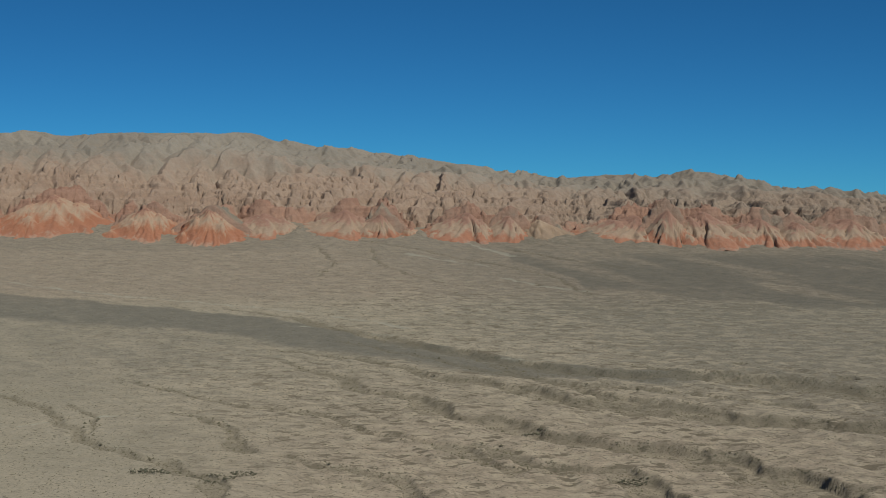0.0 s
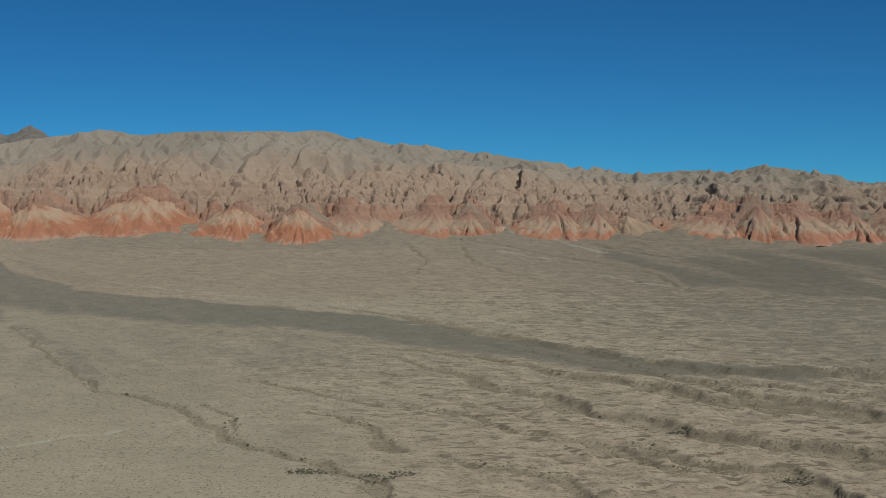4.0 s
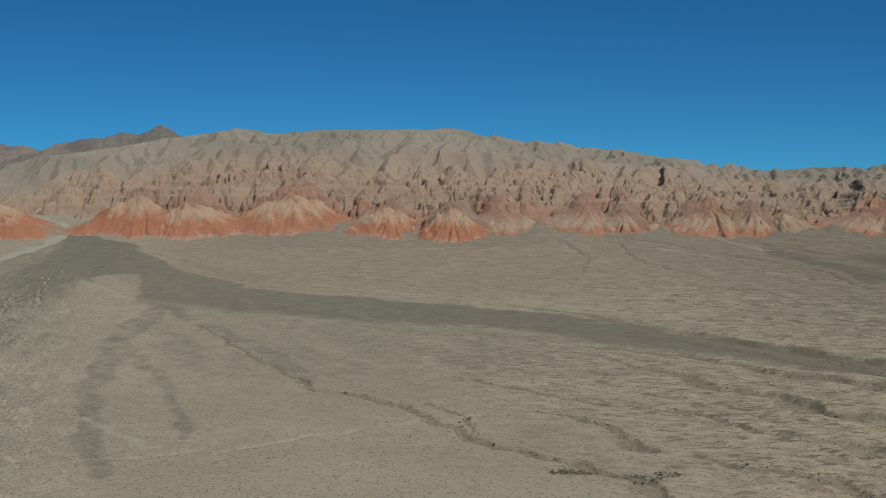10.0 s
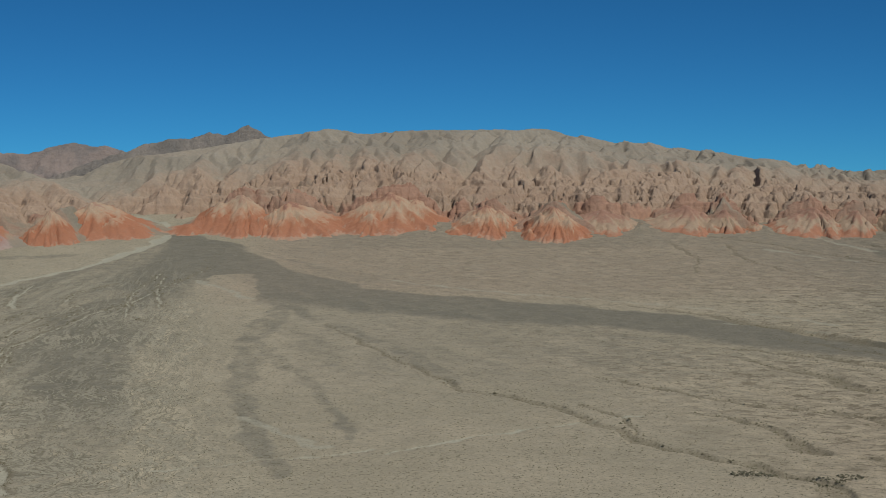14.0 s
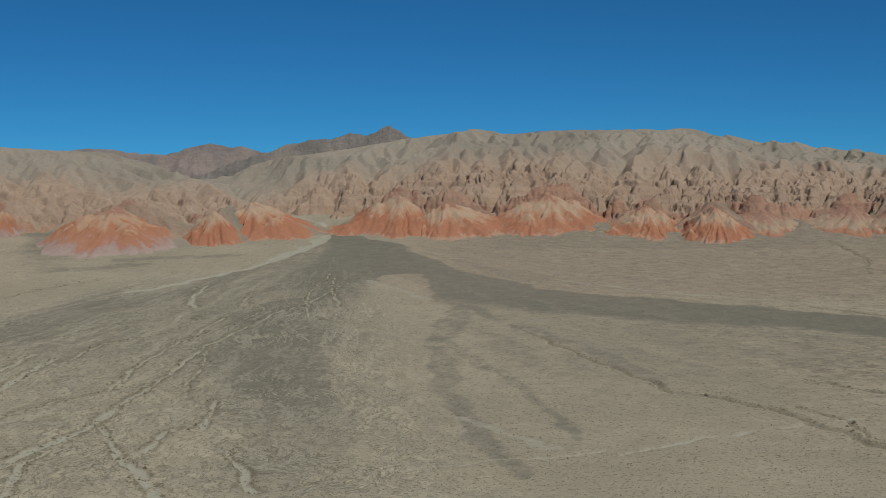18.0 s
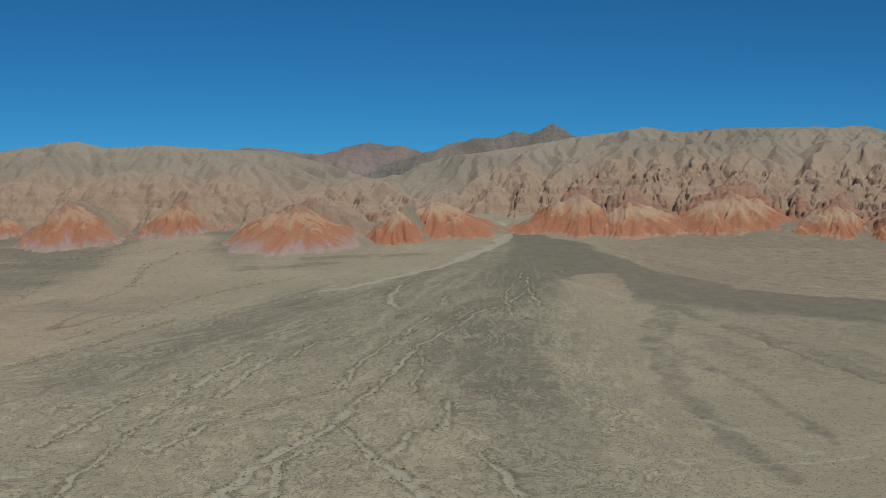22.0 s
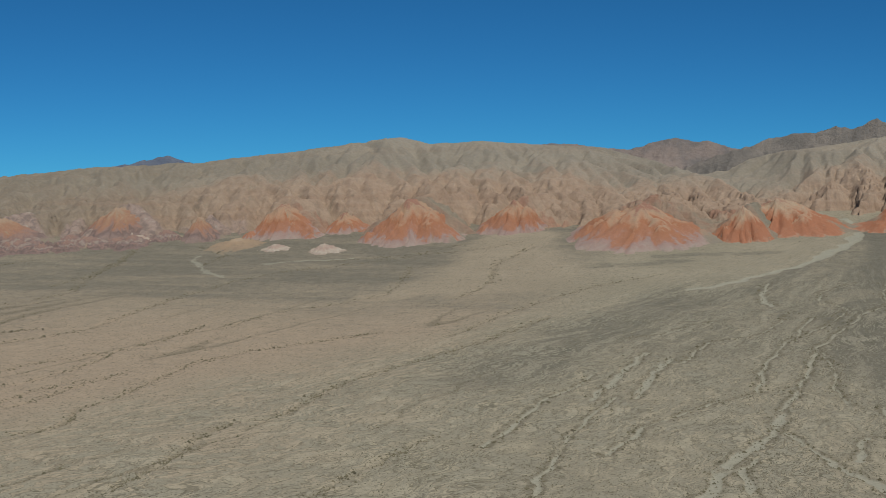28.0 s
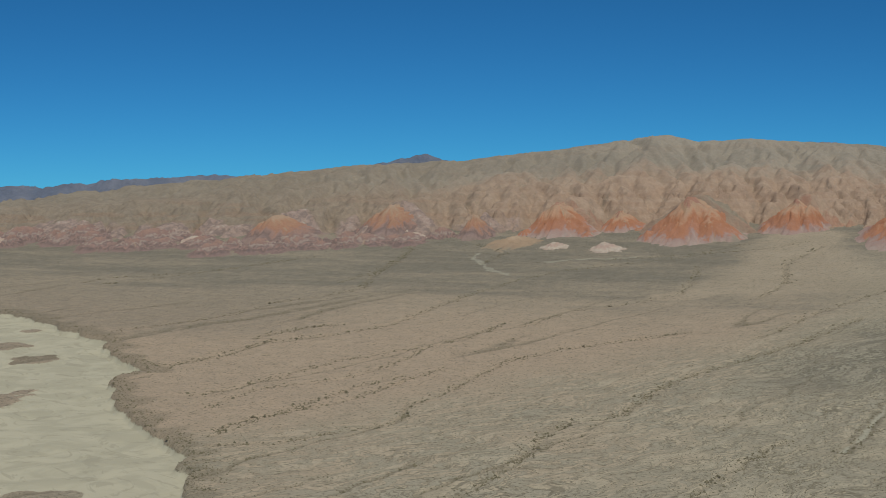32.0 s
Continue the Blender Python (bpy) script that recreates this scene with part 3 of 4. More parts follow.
    colour = k.mix(k.math("MULTIPLY", k.math("MULTIPLY", fan, fringe), 0.7), colour, (0.14, 0.13, 0.095))
    colour = k.mix(k.math("MULTIPLY", fan, k.span(thread, 0.535, 0.585, 0.0, 0.58)), colour, (0.355, 0.328, 0.25))
    # a finer net of them
    weave = k.n.new("ShaderNodeCombineXYZ")
    k.put(k.math("MULTIPLY", k.math("ADD", way, k.math("MULTIPLY", k.math("SUBTRACT", k.noise(22, 3, 0.5), 0.5), 0.035)), 150.0), weave.inputs[0]), k.put(k.math("MULTIPLY", off, 0.022), weave.inputs[1])
    hair = k.n.new("ShaderNodeTexNoise")
    hair.inputs["Scale"].default_value, hair.inputs["Detail"].default_value, hair.inputs["Roughness"].default_value = 1.0, 3.0, 0.55
    k.l.new(weave.outputs[0], hair.inputs["Vector"])
    hair = k.math("ABSOLUTE", k.math("SUBTRACT", hair.outputs["Fac"], 0.5))
    some = k.math("MULTIPLY", fan, k.span(k.noise(45, 3, 0.5), 0.34, 0.50))
    colour = k.mix(k.math("MULTIPLY", some, k.span(hair, 0.085, 0.05, 0.0, 0.7)), colour, (0.135, 0.125, 0.092))
    colour = k.mix(k.math("MULTIPLY", some, k.span(hair, 0.045, 0.022, 0.0, 0.8)), colour, (0.35, 0.325, 0.25))
    edge = k.math("ADD", pale, k.math("MULTIPLY", k.math("SUBTRACT", k.noise(3.5, 5, 0.7), 0.5), 0.7))
    colour = k.mix(k.span(edge, 0.3, 0.8), colour, k.mix(mid, (0.305, 0.295, 0.235), (0.36, 0.345, 0.272)))
    # bare banks and channel beds; in the sinkholes this colour is painted shade
    colour = k.mix(k.math("MULTIPLY", scar_shade, 0.62), colour, (0.165, 0.146, 0.104))
    mud = k.mix(k.span(k.noise(30, 6, 0.6, distort=1.5), 0.4, 0.6), (0.37, 0.352, 0.265), (0.425, 0.403, 0.305))
    mud = k.mix(k.span(k.noise(16, 5, 0.6, (1, 0.45, 1), 55, 3.0), 0.55, 0.64, 0.0, 0.55), mud, (0.30, 0.283, 0.212))
    bed = k.span(k.math("ADD", bed, k.math("MULTIPLY", k.math("SUBTRACT", k.noise(2.5, 4, 0.6), 0.5), 0.5)), 0.42, 0.6)
    colour = k.mix(bed, colour, mud)
    grit = k.mix(fine, (0.62, 0.62, 0.62), (1.40, 1.40, 1.40))
    colour = k.mix(1.0, colour, k.mix(bed, grit, (1.0, 1.0, 1.0)), "MULTIPLY")
    tufts = k.math("MULTIPLY", k.span(k.noise(1.7, 3, 0.55), 0.59, 0.64, 0.0, 0.7), k.math("SUBTRACT", 1.0, k.math("MAXIMUM", bed, k.math("MULTIPLY", pale, 0.8))))
    colour = k.mix(tufts, colour, (0.115, 0.105, 0.07))
    dots = k.math("MULTIPLY", k.span(k.math("ADD", k.noise(0.75, 2, 0.5), k.math("MULTIPLY", scar_shade, 0.05)), 0.62, 0.68, 0.0, 0.5), k.math("SUBTRACT", 1.0, k.math("MAXIMUM", bed, k.math("MULTIPLY", pale, 0.8))))
    colour = k.mix(dots, colour, (0.10, 0.092, 0.062))
    rough_bed = k.math("SUBTRACT", 1.0, k.math("MULTIPLY", bed, 0.85))
    return k.done(colour, (k.math("MULTIPLY", k.noise(3.0, 7, 0.7), rough_bed), 0.7, 0.6), (fine, 0.3, 0.6))


def rock_material():
    k = Nodes("bare_tan_rock")
    u, red, pink = k.attr("up"), k.attr("red"), k.attr("pink")
    big, mid, fine = k.noise(120, 5), k.noise(22, 6, 0.6), k.noise(3.2, 6, 0.7)
    low = k.mix(k.span(mid, 0.35, 0.65), (0.338, 0.249, 0.184), (0.398, 0.299, 0.222))
    high = k.mix(k.span(big, 0.4, 0.62), (0.255, 0.229, 0.186), (0.30, 0.268, 0.217))
    colour = k.mix(k.span(k.math("ADD", u, k.math("MULTIPLY", k.math("SUBTRACT", mid, 0.5), 0.4)), 0.42, 0.74), low, high)
    colour = k.mix(k.math("MULTIPLY", k.attr("west"), 0.85), colour, k.mix(k.span(mid, 0.35, 0.65), (0.215, 0.188, 0.148), (0.262, 0.228, 0.178)))
    # beds of rock that dip gently along the range
    bands = k.noise(7, 4, 0.6, (0.05, 0.05, 1), 0, 0.3)
    lower = k.span(u, 0.2, 0.55, 1.0, 0.25)
    colour = k.mix(k.math("MULTIPLY", lower, k.span(bands, 0.5, 0.6, 0.0, 0.35)), colour, (0.30, 0.20, 0.14))
    colour = k.mix(k.span(k.noise(14, 6, 0.7, (1, 0.4, 0.4)), 0.56, 0.68, 0.0, 0.4), colour, (0.225, 0.195, 0.15))
    stained = k.math("ADD", red, k.math("MULTIPLY", k.math("SUBTRACT", k.noise(10, 6, 0.7, (1, 1, 1.6)), 0.5), 0.9))
    colour = k.mix(k.span(stained, 0.3, 0.75, 0.0, 0.85), colour, k.mix(k.span(bands, 0.4, 0.6), (0.312, 0.172, 0.12), (0.382, 0.228, 0.16)))
    colour = k.mix(k.attr("talus"), colour, k.mix(mid, (0.215, 0.197, 0.155), (0.265, 0.238, 0.182)))
    streaks = k.noise(7, 5, 0.65, (1, 0.5, 1.4))
    purple = k.mix(k.span(streaks, 0.38, 0.58), (0.235, 0.185, 0.165), (0.36, 0.275, 0.235))
    purple = k.mix(k.span(streaks, 0.58, 0.68, 0.0, 0.85), purple, (0.43, 0.375, 0.32))
    colour = k.mix(k.span(k.math("ADD", pink, k.math("MULTIPLY", k.math("SUBTRACT", mid, 0.5), 0.9)), 0.3, 0.7, 0.0, 0.9), colour, purple)
    colour = k.mix(1.0, colour, k.mix(fine, (0.66, 0.66, 0.66), (1.32, 1.32, 1.32)), "MULTIPLY")
    rills = k.noise(6.0, 5, 0.65, (1.0, 0.22, 0.22))
    rough = k.span(u, 0.3, 0.65, 1.0, 0.4)
    return k.done(colour, (k.math("MULTIPLY", rills, rough), 1.8, 0.8), (k.math("MULTIPLY", k.noise(9, 7, 0.72), rough), 2.0, 0.9), (k.math("MULTIPLY", fine, rough), 0.9, 0.8))


def hill_material(name, stops, stain):
    """Clay in bands from the foot (0) to the top (1)."""
    k = Nodes(name)
    level = k.attr("level")
    mid, fine = k.noise(8, 6, 0.62), k.noise(1.6, 6, 0.7)
    wash = k.noise(5, 5, 0.6, (1, 0.5, 0.25))
    level = k.math("ADD", level, k.math("MULTIPLY", k.math("SUBTRACT", mid, 0.5), 0.36))
    level = k.math("ADD", level, k.math("MULTIPLY", k.math("SUBTRACT", wash, 0.5), 0.22))
    colour = k.ramp(level, stops)
    debris = k.math("ADD", k.attr("wash"), k.math("MULTIPLY", k.math("SUBTRACT", mid, 0.5), 0.6))
    colour = k.mix(k.span(debris, 0.3, 0.8, 0.0, 0.88), colour, k.mix(k.span(level, 0.1, 0.5), (0.245, 0.218, 0.168), (0.345, 0.272, 0.2)))
    colour = k.mix(k.span(k.noise(6, 6, 0.7, (1, 1, 0.4)), 0.54, 0.68, 0.0, 0.5), colour, stain)
    colour = k.mix(1.0, colour, k.mix(fine, (0.78, 0.78, 0.78), (1.2, 1.2, 1.2)), "MULTIPLY")
    return k.done(colour, (mid, 1.4, 0.6), (fine, 0.5, 0.7))


def dark_rock_material(name, a, b):
    k = Nodes(name)
    mid, fine = k.noise(40, 6, 0.6), k.noise(6, 6, 0.7)
    colour = k.mix(k.span(mid, 0.35, 0.65), a, b)
    colour = k.mix(1.0, colour, k.mix(fine, (0.75, 0.75, 0.75), (1.25, 1.25, 1.25)), "MULTIPLY")
    return k.done(colour, (fine, 4.0, 0.8))


def shrub_material():
    k = Nodes("dry_shrub", 0.95, 0.05)
    r = k.n.new("ShaderNodeNewGeometry").outputs["Random Per Island"]
    return k.done(k.mix(r, (0.11, 0.10, 0.066), (0.18, 0.158, 0.105)))


def bush_material():
    k = Nodes("olive_bush", 0.9, 0.05)
    r = k.n.new("ShaderNodeNewGeometry").outputs["Random Per Island"]
    return k.done(k.mix(r, (0.12, 0.118, 0.082), (0.20, 0.186, 0.135)))


GROUND, ROCK = ground_material(), rock_material()
DRAB, RUST, CREAM, PEACH = (0.27, 0.235, 0.175), (0.382, 0.178, 0.108), (0.425, 0.325, 0.23), (0.425, 0.265, 0.175)
LILAC, PALE = (0.37, 0.26, 0.22), (0.40, 0.345, 0.28)
FOOT, RIM = (0.285, 0.238, 0.18), (0.30, 0.165, 0.118)
RED_CLAY = hill_material("red_clay", [(0.0, FOOT), (0.09, (0.42, 0.27, 0.19)), (0.16, RUST), (0.40, (0.375, 0.172, 0.10)), (0.55, PEACH), (0.70, CREAM), (0.84, PEACH), (0.95, RIM)], (0.40, 0.245, 0.165))
FULL_RED = hill_material("deep_red_clay", [(0.0, FOOT), (0.07, (0.42, 0.25, 0.17)), (0.14, RUST), (0.52, (0.37, 0.165, 0.095)), (0.68, PEACH), (0.86, CREAM), (0.97, (0.36, 0.23, 0.165))], (0.395, 0.225, 0.145))
LILAC_CLAY = hill_material("red_and_lilac_clay", [(0.0, (0.29, 0.245, 0.19)), (0.08, (0.362, 0.29, 0.25)), (0.26, (0.34, 0.235, 0.205)), (0.33, (0.37, 0.19, 0.125)), (0.58, (0.365, 0.172, 0.098)), (0.74, PEACH), (0.86, (0.40, 0.28, 0.19)), (0.97, (0.32, 0.18, 0.13))], (0.385, 0.25, 0.195))
BANDED_CLAY = hill_material("banded_clay", [(0.0, (0.275, 0.235, 0.18)), (0.07, (0.36, 0.24, 0.175)), (0.15, (0.382, 0.185, 0.115)), (0.32, (0.38, 0.195, 0.125)), (0.44, (0.395, 0.295, 0.21)), (0.62, (0.37, 0.275, 0.195)), (0.74, (0.35, 0.215, 0.155)), (0.95, (0.305, 0.178, 0.13))], (0.36, 0.27, 0.195))
PINK_CLAY = hill_material("pink_clay", [(0.0, (0.215, 0.18, 0.148)), (0.15, (0.25, 0.178, 0.158)), (0.32, (0.165, 0.128, 0.118)), (0.42, (0.30, 0.205, 0.175)), (0.52, (0.20, 0.148, 0.135)), (0.64, (0.335, 0.272, 0.232)), (0.74, (0.25, 0.172, 0.15)), (0.95, (0.31, 0.205, 0.165))], (0.22, 0.168, 0.148))
DUSKY_CLAY = hill_material("dusky_clay", [(0.0, (0.235, 0.195, 0.158)), (0.2, (0.285, 0.21, 0.185)), (0.36, (0.195, 0.145, 0.13)), (0.48, (0.30, 0.20, 0.165)), (0.60, (0.335, 0.19, 0.13)), (0.78, (0.36, 0.22, 0.145)), (0.92, (0.38, 0.275, 0.195))], (0.25, 0.18, 0.15))
WHITE_CLAY = hill_material("white_clay", [(0.0, DRAB), (0.2, (0.36, 0.29, 0.24)), (0.4, (0.46, 0.40, 0.33)), (0.7, (0.40, 0.30, 0.25)), (1.0, (0.45, 0.39, 0.32))], (0.36, 0.27, 0.225))
TAN_CLAY = hill_material("tan_clay", [(0.0, DRAB), (0.3, (0.31, 0.235, 0.165)), (0.8, (0.36, 0.265, 0.18)), (1.0, CREAM)], (0.27, 0.2, 0.145))


# ---- sheets of land ----
def land(name, x, y, z, mat, tones=(), parent=None, cells=None):
    """A mesh over rows and columns of points; tones: named values at the points; cells: which quads to keep."""
    m, n = x.shape
    i = np.arange(n * m).reshape(m, n)
    quads = np.stack([i[:-1, :-1], i[:-1, 1:], i[1:, 1:], i[1:, :-1]], -1)
    quads = (quads[cells] if cells is not None else quads).reshape(-1, 4)
    used, flat = np.unique(quads, return_inverse=True)
    co = np.stack([x, y, z], -1).reshape(-1, 3)[used]
    me = bpy.data.meshes.new(name)
    me.vertices.add(len(co)), me.loops.add(quads.size), me.polygons.add(len(quads))
    me.vertices.foreach_set("co", co.astype(np.float32).ravel())
    me.loops.foreach_set("vertex_index", flat.astype(np.int32).ravel())
    me.polygons.foreach_set("loop_start", np.arange(0, quads.size, 4, dtype=np.int32))
    me.polygons.foreach_set("use_smooth", np.ones(len(quads), bool))
    me.update()
    for key, values in dict(tones).items():
        me.attributes.new(key, "FLOAT", "POINT").data.foreach_set("value", np.broadcast_to(values, x.shape).reshape(-1)[used].astype(np.float32))
    me.materials.append(mat)
    ob = new(name, me)
    ob.parent = parent
    return ob


def steps(places, sizes):
    """Numbers from the first place to the last, whose steps grow from size to size."""
    out = [places[0]]
    while out[-1] < places[-1]:
        out.append(out[-1] + float(np.interp(out[-1], places, sizes)))
    return np.array(out)


def build_ground():
    rows = steps((-1600, 400, 540, 600, 900, 1300, 1580, 1640, 2400, 4600), (160, 40, 2.2, 2.0, 2.4, 2.9, 3.2, 25, 160, 200))
    inner = np.linspace(0, 1, 1080)
    outer = steps((0.0, 0.05, 1.0, 3.0), (0.004, 0.02, 0.3, 0.6))[1:]
    s = np.concatenate([-outer[::-1], inner, 1 + outer])
    v, u = np.meshgrid(rows, s, indexing="ij")
    reach = np.clip(v, 300, 1700)
    left, right = -250 - 0.70 * reach, 225 + 0.385 * reach
    x = left + (right - left) * u
    zones = plain_zones(x, v)
    z = ground_z(x, v, zones)
    dark, pale, _, scar_shade = zones
    dark = np.maximum(dark, 0.5 * river_isles(x, v))
    warm = np.maximum(0.9 * (1 - smooth(-430, -330, x)) * (1 - 0.55 * smooth(950, 1250, v)), 0.6 * (1 - smooth(620, 1000, v)) * smooth(120, 280, x))
    warm = np.maximum(warm, 0.7 * smooth(1120, 1260, v) * smooth(-140, -60, x))
    way, off = np.arctan2(x + 175, 1575 - v), np.hypot(x + 175, 1575 - v)
    fan = smooth(-0.46, -0.32, way) * (1 - smooth(0.10, 0.2, way)) * smooth(120, 400, off) * (0.75 + 0.5 * fbm(x / 60, v / 90, 2, 39))
    calm = np.maximum(1 - smooth(-400, -280, x + 0.1 * (v - 1000)), 0.7 * smooth(760, 1080, v) * (1 - 0.85 * smooth(180, 330, x) * (1 - smooth(1150, 1350, v))))
    calm = np.maximum(calm, 0.95 * (1 - smooth(90, 240, x + 0.2 * (v - 800))))
    ash = smooth(330, 460, x) * smooth(1080, 1200, v)      # darker stones east under the range
    ob = land("ground", x, v, z, GROUND, dict(ash=ash, dark=dark, pale=pale, scar_shade=scar_shade, bed=river_bed(x, v) * (1 - 0.75 * river_isles(x, v)), warm=warm, fan=np.clip(fan, 0, 1), calm=calm))
    return tagged(ob, "bare desert plain of pale silt, grey gravel fans and dry channels", "desert plain", kind="structure")


build_ground()


# ---- the range, worn by running water ----
def worn(z, fixed, dx, dy, rounds, strength, steepest):
    """Water runs down the steepest way, gathers, and cuts the land; flanks that grow too steep slump; fixed cells stay."""
    m, n = z.shape
    near = [(-1, -1), (-1, 0), (-1, 1), (0, -1), (0, 1), (1, -1), (1, 0), (1, 1)]
    index = np.arange(m * n).reshape(m, n)
    water = np.ones(m * n)
    for turn in range(rounds):
        best, to = np.zeros((m, n)), index.copy()
        p = np.pad(z, 1, mode="edge")
        pi = np.pad(index, 1, mode="edge")
        low, cap = np.full((m, n), 1e9), np.full((m, n), 1e9)
        for a, b in near:
            other = p[1 + a : m + 1 + a, 1 + b : n + 1 + b]
            far = math.hypot(a * dy, b * dx)
            fall = (z - other) / far
            cap = np.minimum(cap, other + steepest * far)
            better = fall > best
            best = np.where(better, fall, best)
            to = np.where(better, pi[1 + a : m + 1 + a, 1 + b : n + 1 + b], to)
            low = np.minimum(low, other)
        pit = (to == index) & ~fixed
        z = np.where(pit, low + 0.02, z)
        flow = to.ravel()
        moving = (flow != np.arange(m * n)).astype(float)
        for _ in range(9 if turn else 120):
            water = 1 + np.bincount(flow, weights=water * moving, minlength=m * n)
        cut = strength * np.sqrt(water.reshape(m, n)) * best
        drop = np.maximum(z - z.ravel()[flow].reshape(m, n), 0)
        z = np.where(fixed, z, np.minimum(z - np.minimum(cut, 0.6 * drop), np.maximum(cap, z - 1.5)))
        if turn % 6 == 0:
            p = np.pad(z, 1, mode="edge")
            mean = (p[:-2, 1:-1] + p[2:, 1:-1] + p[1:-1, :-2] + p[1:-1, 2:]) / 4
            z = np.where(fixed, z, z + 0.05 * (mean - z))
    return z, water.reshape(m, n)


# ---- the clay hills: x, y, radius, height, skew, clay, label ----
R, LI, BA, PI, WH, TA, DU = RED_CLAY, LILAC_CLAY, BANDED_CLAY, PINK_CLAY, WHITE_CLAY, TAN_CLAY, DUSKY_CLAY
HILLS = [
    (-118, 1568, 50, 31, 0.18, FULL_RED, "broad orange red clay hill beside the dry wash"),
    (-75, 1553, 48, 26, -0.4, R, "orange red clay hill with a cream top"),
    (16, 1576, 62, 31, -0.04, R, "red clay hill under a dark rim"),
    (103, 1542, 38, 24, 0.09, R, "small red clay hill with pale top"),
    (160, 1512, 36, 27, -0.06, R, "steep red clay spur with grey apron"),
    (209, 1558, 43, 16, 0.02, BA, "low red clay hill with cream crest"),
    (284, 1546, 40, 31, 0.2, BA, "tan clay hill streaked red at its foot"),
    (315, 1527, 21, 25, 0.17, BA, "narrow red clay spur"),
    (342, 1528, 17, 10, -0.11, R, "small low red clay mound"),
    (396, 1535, 35, 31, 0.25, BA, "tan clay hill with red streaks"),
    (432, 1525, 23, 24, 0.2, BA, "narrow banded clay spur with a red foot"),
    (461, 1528, 30, 17, -0.35, TA, "grey tan clay spur"),
    (555, 1539, 40, 27, 0.3, BA, "banded tan and red clay hill"),
    (576, 1507, 24, 34, 0.0, BA, "steep banded clay spur with ledges"),
    (615, 1528, 40, 25, -0.2, BA, "broad banded clay hill with a red foot"),
    (668, 1521, 32, 28, 0.25, BA, "brown red banded clay hill"),
    (699, 1510, 24, 21, 0.0, BA, "low red banded clay spur"),
    (755, 1526, 38, 19, 0.2, BA, "dull red clay hill"),
    (-250, 1546, 48, 27, -0.35, FULL_RED, "orange red clay hill across from the wash"),
    (-275, 1489, 27, 28, 0.0, FULL_RED, "red clay hill with a pale peak"),
    (-359, 1470, 66, 30, 0.0, LI, "broad red clay hill with a lilac foot"),
    (-476, 1510, 34, 28, 0.0, LI, "pointed red clay hill"),
    (-560, 1467, 48, 34, -0.15, LI, "tall red clay hill with a lilac foot"),
    (-633, 1509, 23, 17, -0.3, LI, "small red clay mound"),
    (-613, 1384, 17, 7, -0.3, WH, "low white clay mound"),
    (-658, 1393, 15, 5.5, -0.1, WH, "small white clay mound"),
    (-683, 1483, 38, 27, -0.25, LI, "orange topped clay hill with a lilac foot"),
    (-702, 1414, 30, 6, -0.2, TA, "low pale orange mound"),
    (-749, 1450, 21, 21, -0.2, DU, "small orange clay spur"),
    (-837, 1469, 40, 27, -0.05, DU, "orange and tan clay hill"),
    (-925, 1410, 40, 24, -0.2, DU, "orange topped badland hill"),
    (-836, 1402, 26, 8, -0.3, PI, "low pink and white badland mound"),
    (-949, 1328, 21, 8, -0.4, PI, "pink badland mound"),
    (-914, 1354, 25, 9, -0.3, PI, "lilac badland mound with pale streaks"),
    (-894, 1386, 30, 12, -0.3, PI, "purple badland mound"),
    (-1049, 1397, 38, 10, -0.4, PI, "low purple badland hill"),
    (-1127, 1406, 32, 12, -0.4, PI, "purple and pale badland hill"),
    (-1188, 1394, 32, 11, -0.4, PI, "dull purple badland hill"),
]

HILLS = [(x, y, 1.2 * r, (0.72 + 0.15 * (n % 3)) * h, k, c, l) if c is BA else (x, y, r, 1.06 * h if c is LI else h, k, c, l) for n, (x, y, r, h, k, c, l) in enumerate(HILLS)]


